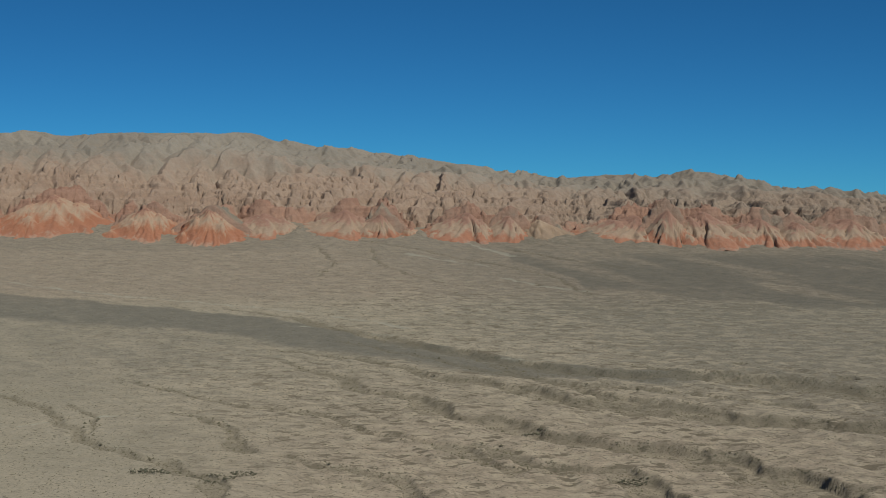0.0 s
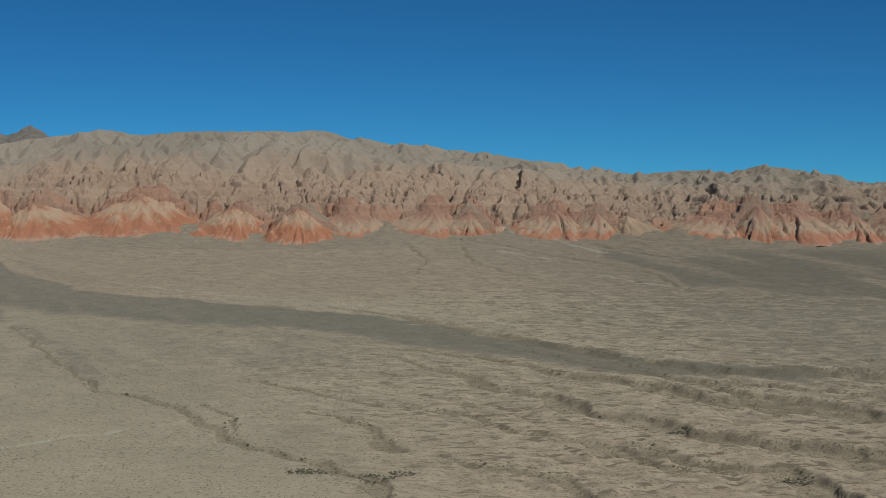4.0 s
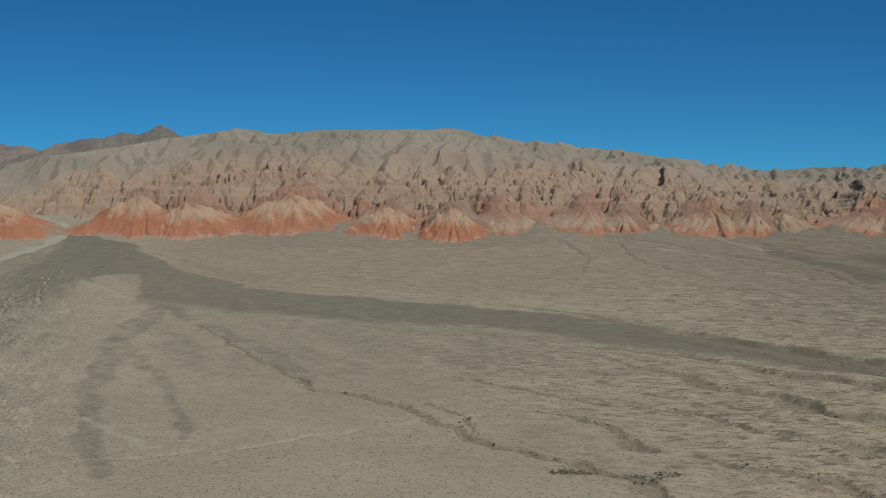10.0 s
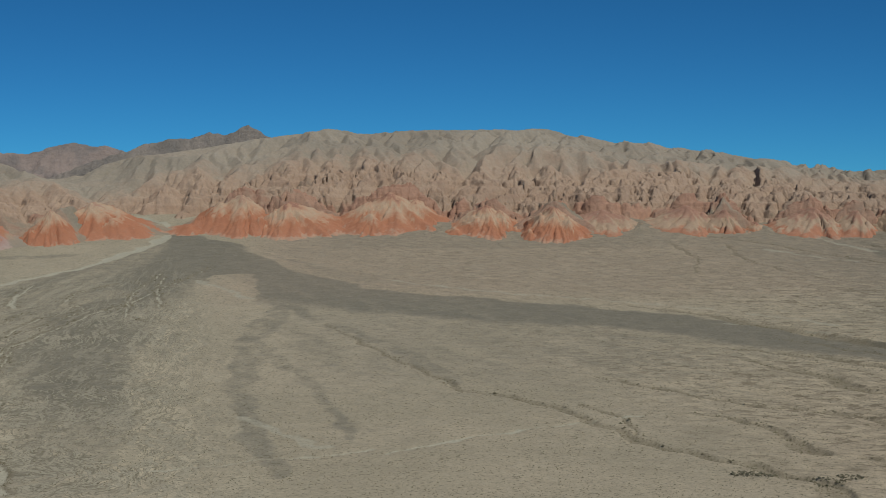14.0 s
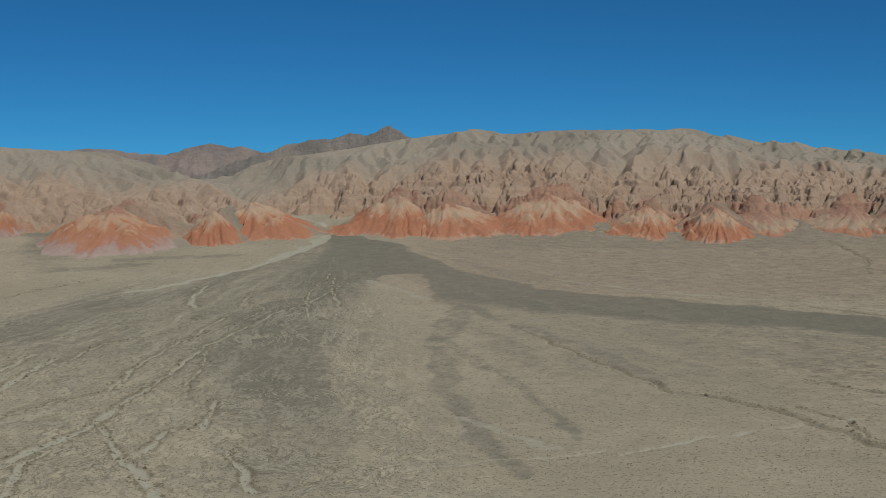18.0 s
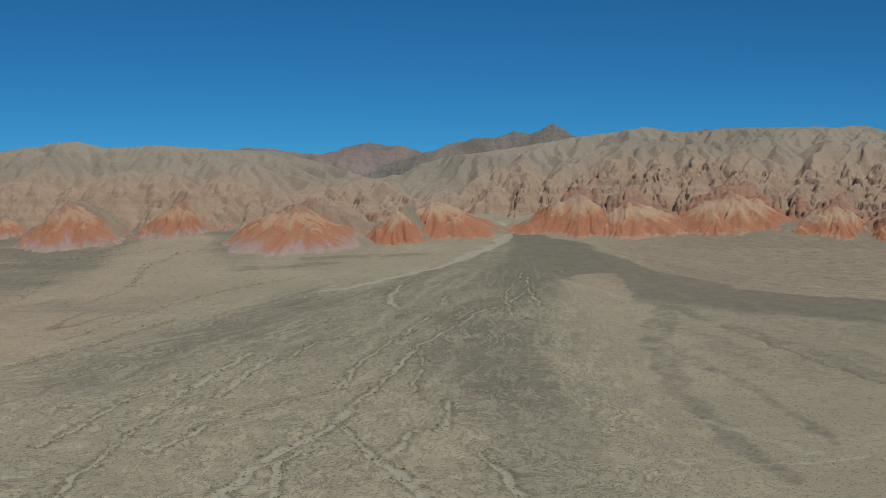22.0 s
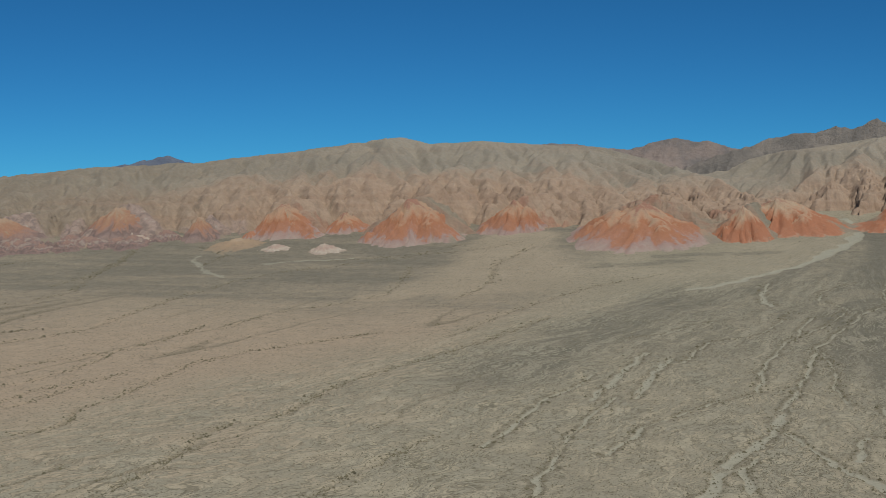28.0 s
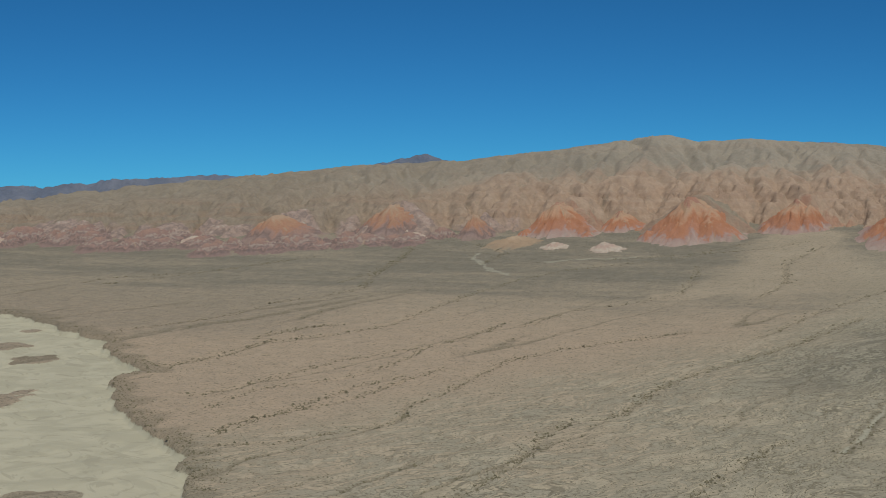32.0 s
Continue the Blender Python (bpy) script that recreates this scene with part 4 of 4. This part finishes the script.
def build_range():
    dx, dy = 2.0, 2.3
    x, y = np.meshgrid(np.arange(-1500, 1130, dx), np.arange(1270, 2350, dy))
    f, c = foot(x), crest_line(x)
    u = (y - f) / (c - f)
    inside = smooth(0.0, 0.10, u)
    calm = 1 - 0.8 * smooth(0.82, 1.0, u)
    z = range_z(x, y + inside * calm * 16 * fbm(x / 85, y / 140, 3, 300))
    # each clay hill is the front of a spur that runs back into the range under a rim of red rock
    rim = np.zeros(x.shape)
    for n, (hx, hy, hr, hh, _, clay, _) in enumerate(HILLS):
        if hh > 15 and clay is not PI:
            tall = hh + (9 if clay is BA else 5 if clay is R else 2.5)
            wide = (1.5 if clay in (R, BA) else 1.35) * hr
            roof = 1 - np.abs(x - hx + 7 * perlin(x / 16, y / 16, 310 + n) - 0.12 * (y - hy)) / wide
            front = smooth(hy - 0.1 * hr, hy + 0.5 * hr, y)
            crown = float(plain(np.array(hx), np.array(hy))) - 1 + tall * np.minimum(1, 1.08 * np.clip(roof, -1, 1)) * front
            z = np.where((roof > 0) & (front > 0), np.maximum(z, crown), z)
            if clay is not TA:
                edge = smooth(-0.15, 0.15, roof) * smooth(hy, hy + 0.25 * hr, y) * (1 - smooth(hy + 0.5 * hr, hy + 1.15 * hr, y + 9 * fbm(x / 12, y / 12, 2, 312)))
                rim = np.maximum(rim, edge * (0.8 if clay in (R, BA) else 0.62))
    warp = 16 * fbm(x / 75, y / 75, 3, 303)
    lean = x + warp - np.interp(x, (-900, -450, -50, 250, 450, 700), (-0.45, -0.28, 0.12, 0.28, 0.32, 0.28)) * (y - f)
    spurs = ridged(lean / 95, y / 300, 3, 305, 0.5) - 0.5
    small = ridged((lean + 6 * fbm(x / 40, y / 40, 2, 304)) / 34, y / 190, 2, 306, 0.5) - 0.5
    z = z + inside * calm * (6 * fbm(x / 150, y / 110, 4, 301) + np.interp(x, (-400, -150), (7, 12)) * spurs + np.interp(x, (-400, -150, 250, 450), (4.0, 7.0, 7.0, 8.0)) * small * smooth(0.1, 0.3, u) + 0.8 * fbm(x / 7, y / 7, 2, 308))
    gorge = [(-178, 1560), (-215, 1630), (-262, 1700), (-300, 1790), (-345, 1880), (-380, 1990)]
    d, part_of, _ = along(x, y, gorge)
    z = z - (24 - 10 * part_of) * np.exp(-((d / (22 + 16 * part_of)) ** 2)) * smooth(0.0, 0.06, u)
    fixed = u < -0.03
    z, water = worn(z, fixed, dx, dy, 34, 0.085 * (0.6 + 0.4 * smooth(0.15, 0.4, u)), 0.80 + 0.7 * (1 - smooth(0.2, 0.4, u)))
    # no pit and no tower beyond what the land about it allows
    wide = np.pad(z, 5, mode="edge").cumsum(0)
    wide = (wide[10:] - np.pad(wide, ((1, 0), (0, 0)))[:-11]).cumsum(1)
    wide = (wide[:, 10:] - np.pad(wide, ((0, 0), (1, 0)))[:, :-11]) / 121
    z = np.clip(z, wide - 5, wide + 6)
    # a finer net where the camera looks nearest
    xs = np.clip(steps((-1496, -420, -330, 620, 700, 1120), (2.1, 2.0, 1.1, 1.1, 1.9, 2.0)), None, 1125)
    ys = np.clip(steps((1272, 1480, 1500, 1740, 1800, 2120, 2180, 2340), (2.3, 2.2, 1.4, 1.45, 3.0, 3.2, 9.0, 9.0)), None, 2345)
    i, j = np.clip((xs + 1500) / dx, 0, x.shape[1] - 1.001), np.clip((ys - 1270) / dy, 0, x.shape[0] - 1.001)
    i0, j0 = i.astype(int), j.astype(int)
    fi, fj = (i - i0)[None, :], (j - j0)[:, None]

    def resampled(v):
        low = v[j0][:, i0] * (1 - fi) + v[j0][:, i0 + 1] * fi
        return low * (1 - fj) + (v[j0 + 1][:, i0] * (1 - fi) + v[j0 + 1][:, i0 + 1] * fi) * fj

    z, lean, warp, rim, u = (resampled(v) for v in (z, lean, warp, rim, u))
    worn_z = z
    x, y = np.meshgrid(xs, ys)
    f = foot(x)
    # soft leaning ribs on the upper slopes, pinnacles and slots in the badland belt below
    high = smooth(np.interp(x, (300, 430), (0.40, 0.10)), np.interp(x, (300, 430), (0.58, 0.24)), u + 0.09 * perlin(x / 60, y / 60, 324)) * (1 - 0.55 * smooth(0.93, 1.0, u))
    bare = 0.35 + 0.9 * smooth(-0.25, 0.3, perlin(x / 110, y / 90, 327))
    ribs = ridged((lean + 7 * fbm(x / 40, y / 60, 2, 326)) / 21, y / 260, 2, 325, 0.38) - 0.55
    z = z + high * bare * np.interp(x, (-700, -300, 100, 400), (6.0, 3.2, 7.0, 9.5)) * ribs
    rills = ridged((lean + 4 * fbm(x / 12, y / 12, 2, 331)) / 7, y / 55, 2, 332, 0.5) - 0.5
    z = z + high * bare * 1.3 * rills
    belt = smooth(0.015, 0.06, u) * (1 - smooth(0.40, 0.60, u + 0.12 * perlin(x / 50, y / 50, 323)))
    east = np.interp(x, (-700, -200, 200), (0.6, 0.8, 1.0))
    side = x + 0.35 * east * (y - f) + 5 * fbm(x / 18, y / 18, 2, 334)
    mounds = ridged((side + 0.4 * warp) / 24, (y - warp) / 38, 3, 328, 0.6) - 0.5
    spires = ridged(side / 7.5, y / 17, 3, 335, 0.6) - 0.5
    spines = ridged((lean + 7 * fbm(x / 26, y / 26, 2, 336)) / 15, y / 85, 2, 337, 0.5) - 0.5
    combs = ridged((lean + 3 * fbm(x / 10, y / 10, 2, 338)) / 6, y / 40, 2, 339, 0.5) - 0.5
    z = z + belt * np.interp(x, (-300, -80), (0.5, 1.0)) * (np.interp(x, (330, 480), (1, 0.3)) * (2.0 * mounds + 1.8 * spires) + 7.0 * spines + 2.2 * combs)
    shelf = perlin(x / 40, y / 40, 315) * 3 + z
    stepped = np.abs((shelf / 7.5) % 1 - 0.5) * 2
    z = z + 1.6 * belt * east * (smooth(0.35, 0.75, stepped) - 0.5)
    torn = smooth(-0.35, 0.0, perlin(x / 70, y / 50, 322))
    slot = smooth(0.70, 0.90, 1 - 2.2 * np.abs(perlin((x + 1.5 * perlin(x / 9, y / 9, 319)) / 6.5, y / 24, 320))) * smooth(-0.04, 0.06, perlin(x / 11, y / 9, 321) - 0.02)
    z = z - 8 * belt * slot * torn * np.interp(x, (-500, -250, -100, 330, 480), (0.55, 0.75, 1.0, 1.0, 0.45))
    ledge = smooth(0.75, 0.9, 1 - 2.2 * np.abs(perlin(x / 26, z / 3.0, 318))) * smooth(0.0, 0.2, perlin(x / 9, z / 5, 317))
    z = z - 2.2 * belt * ledge * smooth(-0.1, 0.2, perlin(x / 60, y / 60, 316))
    z = z + smooth(0.0, 0.1, u) * (0.5 * fbm(x / 9, y / 12, 3, 330))
    z = np.clip(z, worn_z - 6.5, worn_z + 5.5)
    z = np.where(u < 0, z - 6 * smooth(0, -0.08, u), z)
    back = smooth(1.08, 1.36, u)
    z = z * (1 - back) + (plain(x, y) - 8) * back
    left = 1 - smooth(-800, -640, x)
    rim = np.clip(rim + 0.25 * fbm(x / 10, y / 14, 3, 344) * (rim > 0.05), 0, 1)
    red = rim * smooth(-740, -640, x) + (1 - smooth(0.10, 0.26, u)) * smooth(-230, -60, x) * (0.15 + 0.8 * fbm(x / 60, y / 40, 2, 345))
    pink = left * (1 - smooth(0.08, 0.24, u + 0.1 * fbm(x / 40, y / 40, 2, 343)))
    talus = (1 - smooth(0.03, 0.10, u + 0.03 * fbm(x / 16, y / 16, 3, 346))) * (1 - 0.9 * np.clip(rim, 0, 1)) * smooth(-700, -560, x)
    west = 1 - smooth(-1050, -640, x + 60 * fbm(x / 200, y / 120, 2, 347))
    west = np.maximum(west, 0.6 * smooth(330, 700, x + 40 * fbm(x / 120, y / 80, 2, 348)))
    mesh = dict(up=u, red=red, pink=pink, talus=talus, west=west)
    whole = tagged(new("mountain_range"), "long bare tan mountain range cut by dry gullies", "mountain range")
    seen = (x > -270 - 0.72 * y) & (x < 240 + 0.40 * y) & (u < 1.42) & (u > -0.12)
    seen = (seen[:-1, :-1] & seen[1:, 1:])
    bound = 0.48 + 0.1 * fbm(x / 90, y / 90, 3, 340)
    upper = (u > bound)[:-1, :-1]
    xc = (x + 40 * perlin(x / 300, y / 160, 341))[:-1, :-1]
    edges = (-9999, -860, -560, -300, -40, 210, 430, 640, 9999)
    for a, b in zip(edges[:-1], edges[1:]):
        here = seen & (xc >= a) & (xc < b)
        land("upper_slope", x, y, z, ROCK, mesh, whole, here & upper)["label"] = "grey tan upper slope with fine rills"
        land("badland_spur", x, y, z, ROCK, mesh, whole, here & ~upper)["label"] = "brown gullied lower spurs with dark slots"


build_range()


# ---- clay hills at the foot of the range ----
def hill(kind, x0, y0, r, h, skew, mat, label, seed):
    """A clay spur that leans on the range: a peak, a ridge running back from it, sharp ribs and gullies down its front."""
    rnd = random.Random(seed * 7 + 3)
    across, deep = (110, 76) if r > 30 else (64, 48)
    s, t = np.meshgrid(np.linspace(-1.5, 1.5, across), np.linspace(-1.45, 1.0, deep))
    x, y = x0 + s * r * (1 - skew * np.sign(s) * 0.8), y0 + t * r * 1.1
    ws, wt = s + 0.09 * fbm(s * 2.2 + seed, t * 2.2, 3, 400 + seed), t + 0.09 * fbm(s * 2.2, t * 2.2 + seed, 3, 430 + seed)
    up, level, wash = np.full(s.shape, -0.4), np.zeros(s.shape), np.zeros(s.shape)
    peaks = [(0.0, 0.0, 1.0, 0.98)]
    if r > 30:
        lean = rnd.choice((-1, 1))
        peaks.append((0.34 * lean, -0.06, rnd.uniform(0.72, 0.86), 0.66))
        peaks.append((-0.3 * lean, -0.12, rnd.uniform(0.62, 0.78), 0.58))
    for k in range(5 if r > 26 else 3):
        side = (-1) ** k * rnd.uniform(0.2, 0.85)
        peaks.append((side, rnd.uniform(-0.55, -0.12), rnd.uniform(0.55, 0.9) * (1 - abs(side)) + 0.06, rnd.uniform(0.3, 0.45) * (1.2 - 0.5 * abs(side))))
    for ps, pt, ph, pr in peaks:
        away = np.where(wt > pt, 0.25 * (wt - pt), wt - pt)
        rho = 0.55 * np.sqrt((ws - ps) ** 2 + 0.85 * away**2 + 0.0008) + 0.45 * (0.85 * np.abs(ws - ps) + 0.62 * np.abs(away)) - 0.015
        theta = np.arctan2(away, ws - ps) + 0.2 * rho
        flute = 1 - 2.4 * np.abs(perlin(3.1 * np.cos(theta) + seed + ps, 3.1 * np.sin(theta), 460 + seed))
        thin = 1 - 2.4 * np.abs(perlin(7.5 * np.cos(theta) + ps, 7.5 * np.sin(theta) - seed, 463 + seed))
        vein = perlin(3.4 * np.cos(theta) - seed, 3.4 * np.sin(theta) + ps, 470 + seed)
        reach = pr * (1.08 + 0.38 * perlin(1.9 * np.cos(theta) + ps, 1.6 * np.sin(theta) + seed, 465 + seed))
        fall = 1 - rho / reach
        body = np.clip(fall, 0, 1)
        bow = np.sin(np.pi * body**0.8)
        cone = ph * np.where(fall > 0, body**1.18 - (0.32 * smooth(0.75, -0.2, flute) + 0.12 * smooth(0.7, 0.0, thin)) * bow, fall)
        mine = cone > up
        level = np.where(mine, 0.3 * fall + 0.7 * cone + 0.3 * vein * smooth(0.1, 0.4, fall), level)
        wash = np.where(mine, np.maximum(smooth(0.35, -0.35, flute) * smooth(0.0, 0.15, fall), 0.8 * smooth(0.65, 1.0, np.abs(ws - ps) / pr + 0.3 * vein) * (ph > 0.99)), wash)
        up = np.maximum(up, np.where(cone > 0, cone, 0.5 * cone))
    up = np.maximum(up, -0.4) - 0.9 * smooth(0.45, 1.0, t)
    fine = ridged(s * r / 6 + 0.4 * ws, t * r / 15, 3, 490 + seed, 0.6) - 0.5
    if mat is PI:
        up = up + smooth(0.0, 0.2, up) * 0.5 * (ridged(s * r / 7 + 0.5 * t, t * r / 9 - 0.4 * s, 3, 540 + seed, 0.6) - 0.5)
    z = plain(x, y) + h * (up - 0.03) + smooth(0.0, 0.2, up) * (1.9 * fine + 0.7 * fbm(x / 4, y / 4, 3, 520 + seed))
    ob = land(kind, x, y, z, mat, dict(level=np.clip(level + 0.12 * fine, 0, 1), wash=wash))
    return tagged(ob, label, "clay hill", "clay hills along the foot of the range")


pick = random.Random(91)
MOUNDS = []
for n in range(34):
    mx = -1290 + 15.7 * n + pick.uniform(-9, 9)
    my = float(foot(mx)) + pick.uniform(-50, 12)
    MOUNDS.append((mx, my, pick.uniform(11, 24), pick.uniform(4, 9.5), pick.uniform(-0.4, 0.2), WH if n % 12 == 7 else PI, "low white clay mound" if n % 12 == 7 else "low lilac clay mound with pale streaks"))
for n, (hx, hy, hr, hh, hs, hm, hl) in enumerate(HILLS + MOUNDS):
    hill("clay_hill", hx, hy, hr, hh, hs, hm, hl, n)


# ---- dark peaks beyond the crest ----
def far_ridge(name, profile, y0, slant, depth, mat, label, seed):
    px, pz = [p[0] for p in profile], [p[1] for p in profile]
    x, t = np.meshgrid(np.linspace(px[0], px[-1], 300), np.linspace(-1, 1, 90))
    y = y0 + slant * x + t * depth
    top = np.interp(x, px, pz)
    fall = np.abs(t + 0.25 * perlin(x / 90, t * 1.5, seed)) ** 0.9
    top = top + 2.5 * fbm(x / 14, x * 0 + seed + 0.5, 3, seed + 7) * np.exp(-((t / 0.12) ** 2))
    z = top - fall * 70 - 110 * smooth(0.45, 1.0, np.abs(t)) - 22 * smooth(0.02, 0.4, fall) * (1 - ridged(x / 46, y / 90, 4, seed + 3))
    return tagged(land(name, x, y, z, mat), label, "peak")


# dark stone, its colour lightened and greyed to stand in for haze
DARK_STONE = dark_rock_material("dark_stone", (0.19, 0.175, 0.158), (0.27, 0.24, 0.21))
# the blue of distant haze is put into this stone's colour
HAZE_STONE = dark_rock_material("haze_tinted_stone", (0.13, 0.155, 0.21), (0.18, 0.20, 0.25))
# brown stone, greyed the same way for haze
BROWN_STONE = dark_rock_material("brown_stone", (0.195, 0.178, 0.17), (0.285, 0.235, 0.21))
far_ridge("dark_peak", [(-420, 165), (-355, 188), (-313, 200), (-289, 209), (-257, 215), (-236, 214), (-211, 223), (-194, 220), (-176, 226), (-164, 232), (-152, 226), (-138, 216), (-120, 211), (-60, 200)], 2160, 0.0, 110, DARK_STONE, "dark rocky peak behind the range", 500)
far_ridge("far_hill", [(-900, 190), (-716, 203), (-632, 213), (-581, 212), (-532, 205), (-507, 205), (-482, 211), (-449, 221), (-428, 217), (-412, 214), (-395, 215), (-383, 211), (-351, 202), (-302, 187), (-200, 170)], 2480, 0.0, 140, BROWN_STONE, "brown far hill seen through a gap", 510)
far_ridge("far_ridge", [(-1800, 130), (-1621, 144), (-1589, 152), (-1558, 153), (-1535, 149), (-1493, 156), (-1474, 153), (-1444, 161), (-1391, 161), (-1323, 166), (-1286, 166), (-1264, 163), (-1213, 164), (-1169, 169), (-1111, 176), (-1068, 185), (-1034, 193), (-1011, 184), (-976, 179), (-900, 165)], 2250, 0.2, 120, HAZE_STONE, "far ridge with a small peak, tinted blue for haze", 520)
far_ridge("back_crest", [(-40, 205), (-3, 219), (58, 223), (85, 216), (133, 219), (150, 223), (181, 218), (260, 200)], 2100, 0.0, 70, DARK_STONE, "dark crest just behind the range", 530)


# ---- shrubs ----
def build_shrubs():
    rng = np.random.default_rng(5)
    spots = []
    for y0, y1, gap in ((556, 700, 1.75), (700, 860, 2.3), (860, 1060, 3.4), (1060, 1240, 5.0)):
        gx, gy = np.meshgrid(np.arange(-260 - 0.70 * y1, 225 + 0.385 * y1, gap), np.arange(y0, y1, gap))
        gx, gy = gx + gap * rng.uniform(-0.48, 0.48, gx.shape), gy + gap * rng.uniform(-0.48, 0.48, gx.shape)
        inside = (gx > -260 - 0.70 * gy) & (gx < 225 + 0.385 * gy)
        spots.append(np.stack([gx[inside], gy[inside]]))
    x, y = np.concatenate(spots, axis=1)
    dark, pale, cut, scar_shade = plain_zones(x, y)
    bed = river_bed(x, y)
    patch = 0.5 + 0.9 * fbm(x / 35, y / 35, 3, 601)
    want = np.clip((0.42 - 0.22 * smooth(-300, -420, x)) * patch + 1.1 * scar_shade * smooth(-0.25, 0.15, perlin(x / 9, y / 9, 603)) - 0.35 * pale - 0.22 * dark - 0.15 * gullied(x, y), 0.02, 1) * (bed < 0.1)
    fan = (1 - smooth(90, 170, np.abs(x + 235))) * (1 - smooth(900, 1050, y))
    want = np.clip(want + 0.2 * fan * (pale < 0.3), 0, 1) * (bed < 0.1)
    for tx, ty, tr in THICKETS:
        want = np.maximum(want, 0.95 * np.exp(-(((x - tx) / (1.4 * tr)) ** 2) - ((y - ty) / tr) ** 2))
    keep = np.flatnonzero(rng.random(len(x)) < want)
    x, y, scar_shade = x[keep], y[keep], scar_shade[keep]
    # larger bushes in rows along the washes, the gullies and the braids
    rows = [(line, 2.2, 1.5) for line, _, _ in SHRUB_WASHES] + [(line, 2.4, 0.55) for line, _, _, _ in GULLIES] + [(line, 2.6, 0.8) for line, _, _ in BRAIDS]
    more = []
    for line, off, thick in rows:
        for (ax, ay), (bx, by) in zip(line[:-1], line[1:]):
            m = int(thick * math.hypot(bx - ax, by - ay) * (1.0 if ay < 1000 else 0.6))
            q = rng.random(m)
            keep_row = perlin(ax + q * 9, by / 7 + q * 5, 611) > -0.22
            more.append(np.stack([ax + (bx - ax) * q + off * rng.normal(0, 1, m), ay + (by - ay) * q + off * rng.normal(0, 1, m)])[:, keep_row])
    more = np.concatenate(more, axis=1)
    more = more[:, (more[1] > 556) & (river_bed(more[0], more[1]) < 0.1)]
    few = len(x)
    x, y, scar_shade = np.concatenate([x, more[0]]), np.concatenate([y, more[1]]), np.concatenate([scar_shade, np.zeros(more.shape[1])])
    z = ground_z(x, y)
    n = len(x)
    row_size = np.where(np.arange(n) < few, 1.0, 1.0 + 1.5 * rng.random(n) ** 1.5)
    size = (0.24 + 0.26 * rng.random(n) ** 2) * (1 + (0.4 + 1.1 * smooth(-300, -360, x)) * scar_shade * rng.random(n)) * row_size
    tall = size * (0.5 + 0.4 * rng.random(n))
    turn = rng.random(n) * 6.283
    ring = np.arange(5) * 2 * np.pi / 5
    ang = turn[:, None] + ring[None]
    rad = size[:, None] * (0.75 + 0.5 * rng.random((n, 5)))
    co = np.zeros((n, 6, 3))
    co[:, :5, 0], co[:, :5, 1] = x[:, None] + rad * np.cos(ang), y[:, None] + rad * np.sin(ang)
    co[:, :5, 2] = z[:, None] - 0.15 + 0.2 * tall[:, None] * rng.random((n, 5))
    co[:, 5] = np.stack([x + 0.3 * size * (rng.random(n) - 0.5), y, z + tall], -1)
    k = np.arange(5)
    tri = np.stack([k, (k + 1) % 5, np.full(5, 5)], -1)
    faces = (np.arange(n)[:, None, None] * 6 + tri[None]).reshape(-1, 3)
    me = bpy.data.meshes.new("desert_shrubs")
    me.vertices.add(n * 6), me.loops.add(faces.size), me.polygons.add(len(faces))
    me.vertices.foreach_set("co", co.astype(np.float32).ravel())
    me.loops.foreach_set("vertex_index", faces.astype(np.int32).ravel())
    me.polygons.foreach_set("loop_start", np.arange(0, faces.size, 3, dtype=np.int32))
    me.update()
    me.materials.append(shrub_material())
    return tagged(new("desert_shrubs", me), "low dry olive shrubs scattered over the plain", "shrub", kind="stuff")


build_shrubs()


# ---- thickets where the gullies hold water ----
def thicket(x0, y0, r, seed):
    """A clump of bushes: stems hidden under many small tufts of leaves."""
    rng = np.random.default_rng(900 + seed)
    n = int(16 * r)
    far = r * np.sqrt(rng.random(n))
    way = rng.random(n) * 6.283
    x, y = x0 + 1.3 * far * np.cos(way), y0 + 0.9 * far * np.sin(way)
    z = ground_z(x, y)
    size = 0.3 + 0.6 * rng.random(n) ** 2
    bm = bmesh.new()
    for bx, by, bz, b in zip(x, y, z, size):
        for _ in range(4):
            cx, cy, cz = bx + b * rng.uniform(-0.6, 0.6), by + b * rng.uniform(-0.6, 0.6), bz + b * rng.uniform(0.2, 0.75)
            w = b * rng.uniform(0.3, 0.55)
            ring = [bm.verts.new((cx + w * rng.uniform(0.7, 1.2) * math.cos(q), cy + w * rng.uniform(0.7, 1.2) * math.sin(q), cz + w * rng.uniform(-0.3, 0.3))) for q in (0, 1.26, 2.51, 3.77, 5.03)]
            top, low = bm.verts.new((cx, cy, cz + 0.7 * w)), bm.verts.new((cx, cy, min(cz - 0.6 * w, bz)))
            for q in range(5):
                bm.faces.new((ring[q], ring[(q + 1) % 5], top)), bm.faces.new((ring[(q + 1) % 5], ring[q], low))
    me = bpy.data.meshes.new("thicket")
    bm.to_mesh(me), bm.free()
    me.materials.append(BUSH)
    return tagged(new("thicket", me), "dark olive thicket of desert bushes in a gully", "thicket", "thickets along the gullies", kind="stuff")


BUSH = bush_material()
for n, (tx, ty, tr) in enumerate(THICKETS):
    thicket(tx, ty, tr, n)
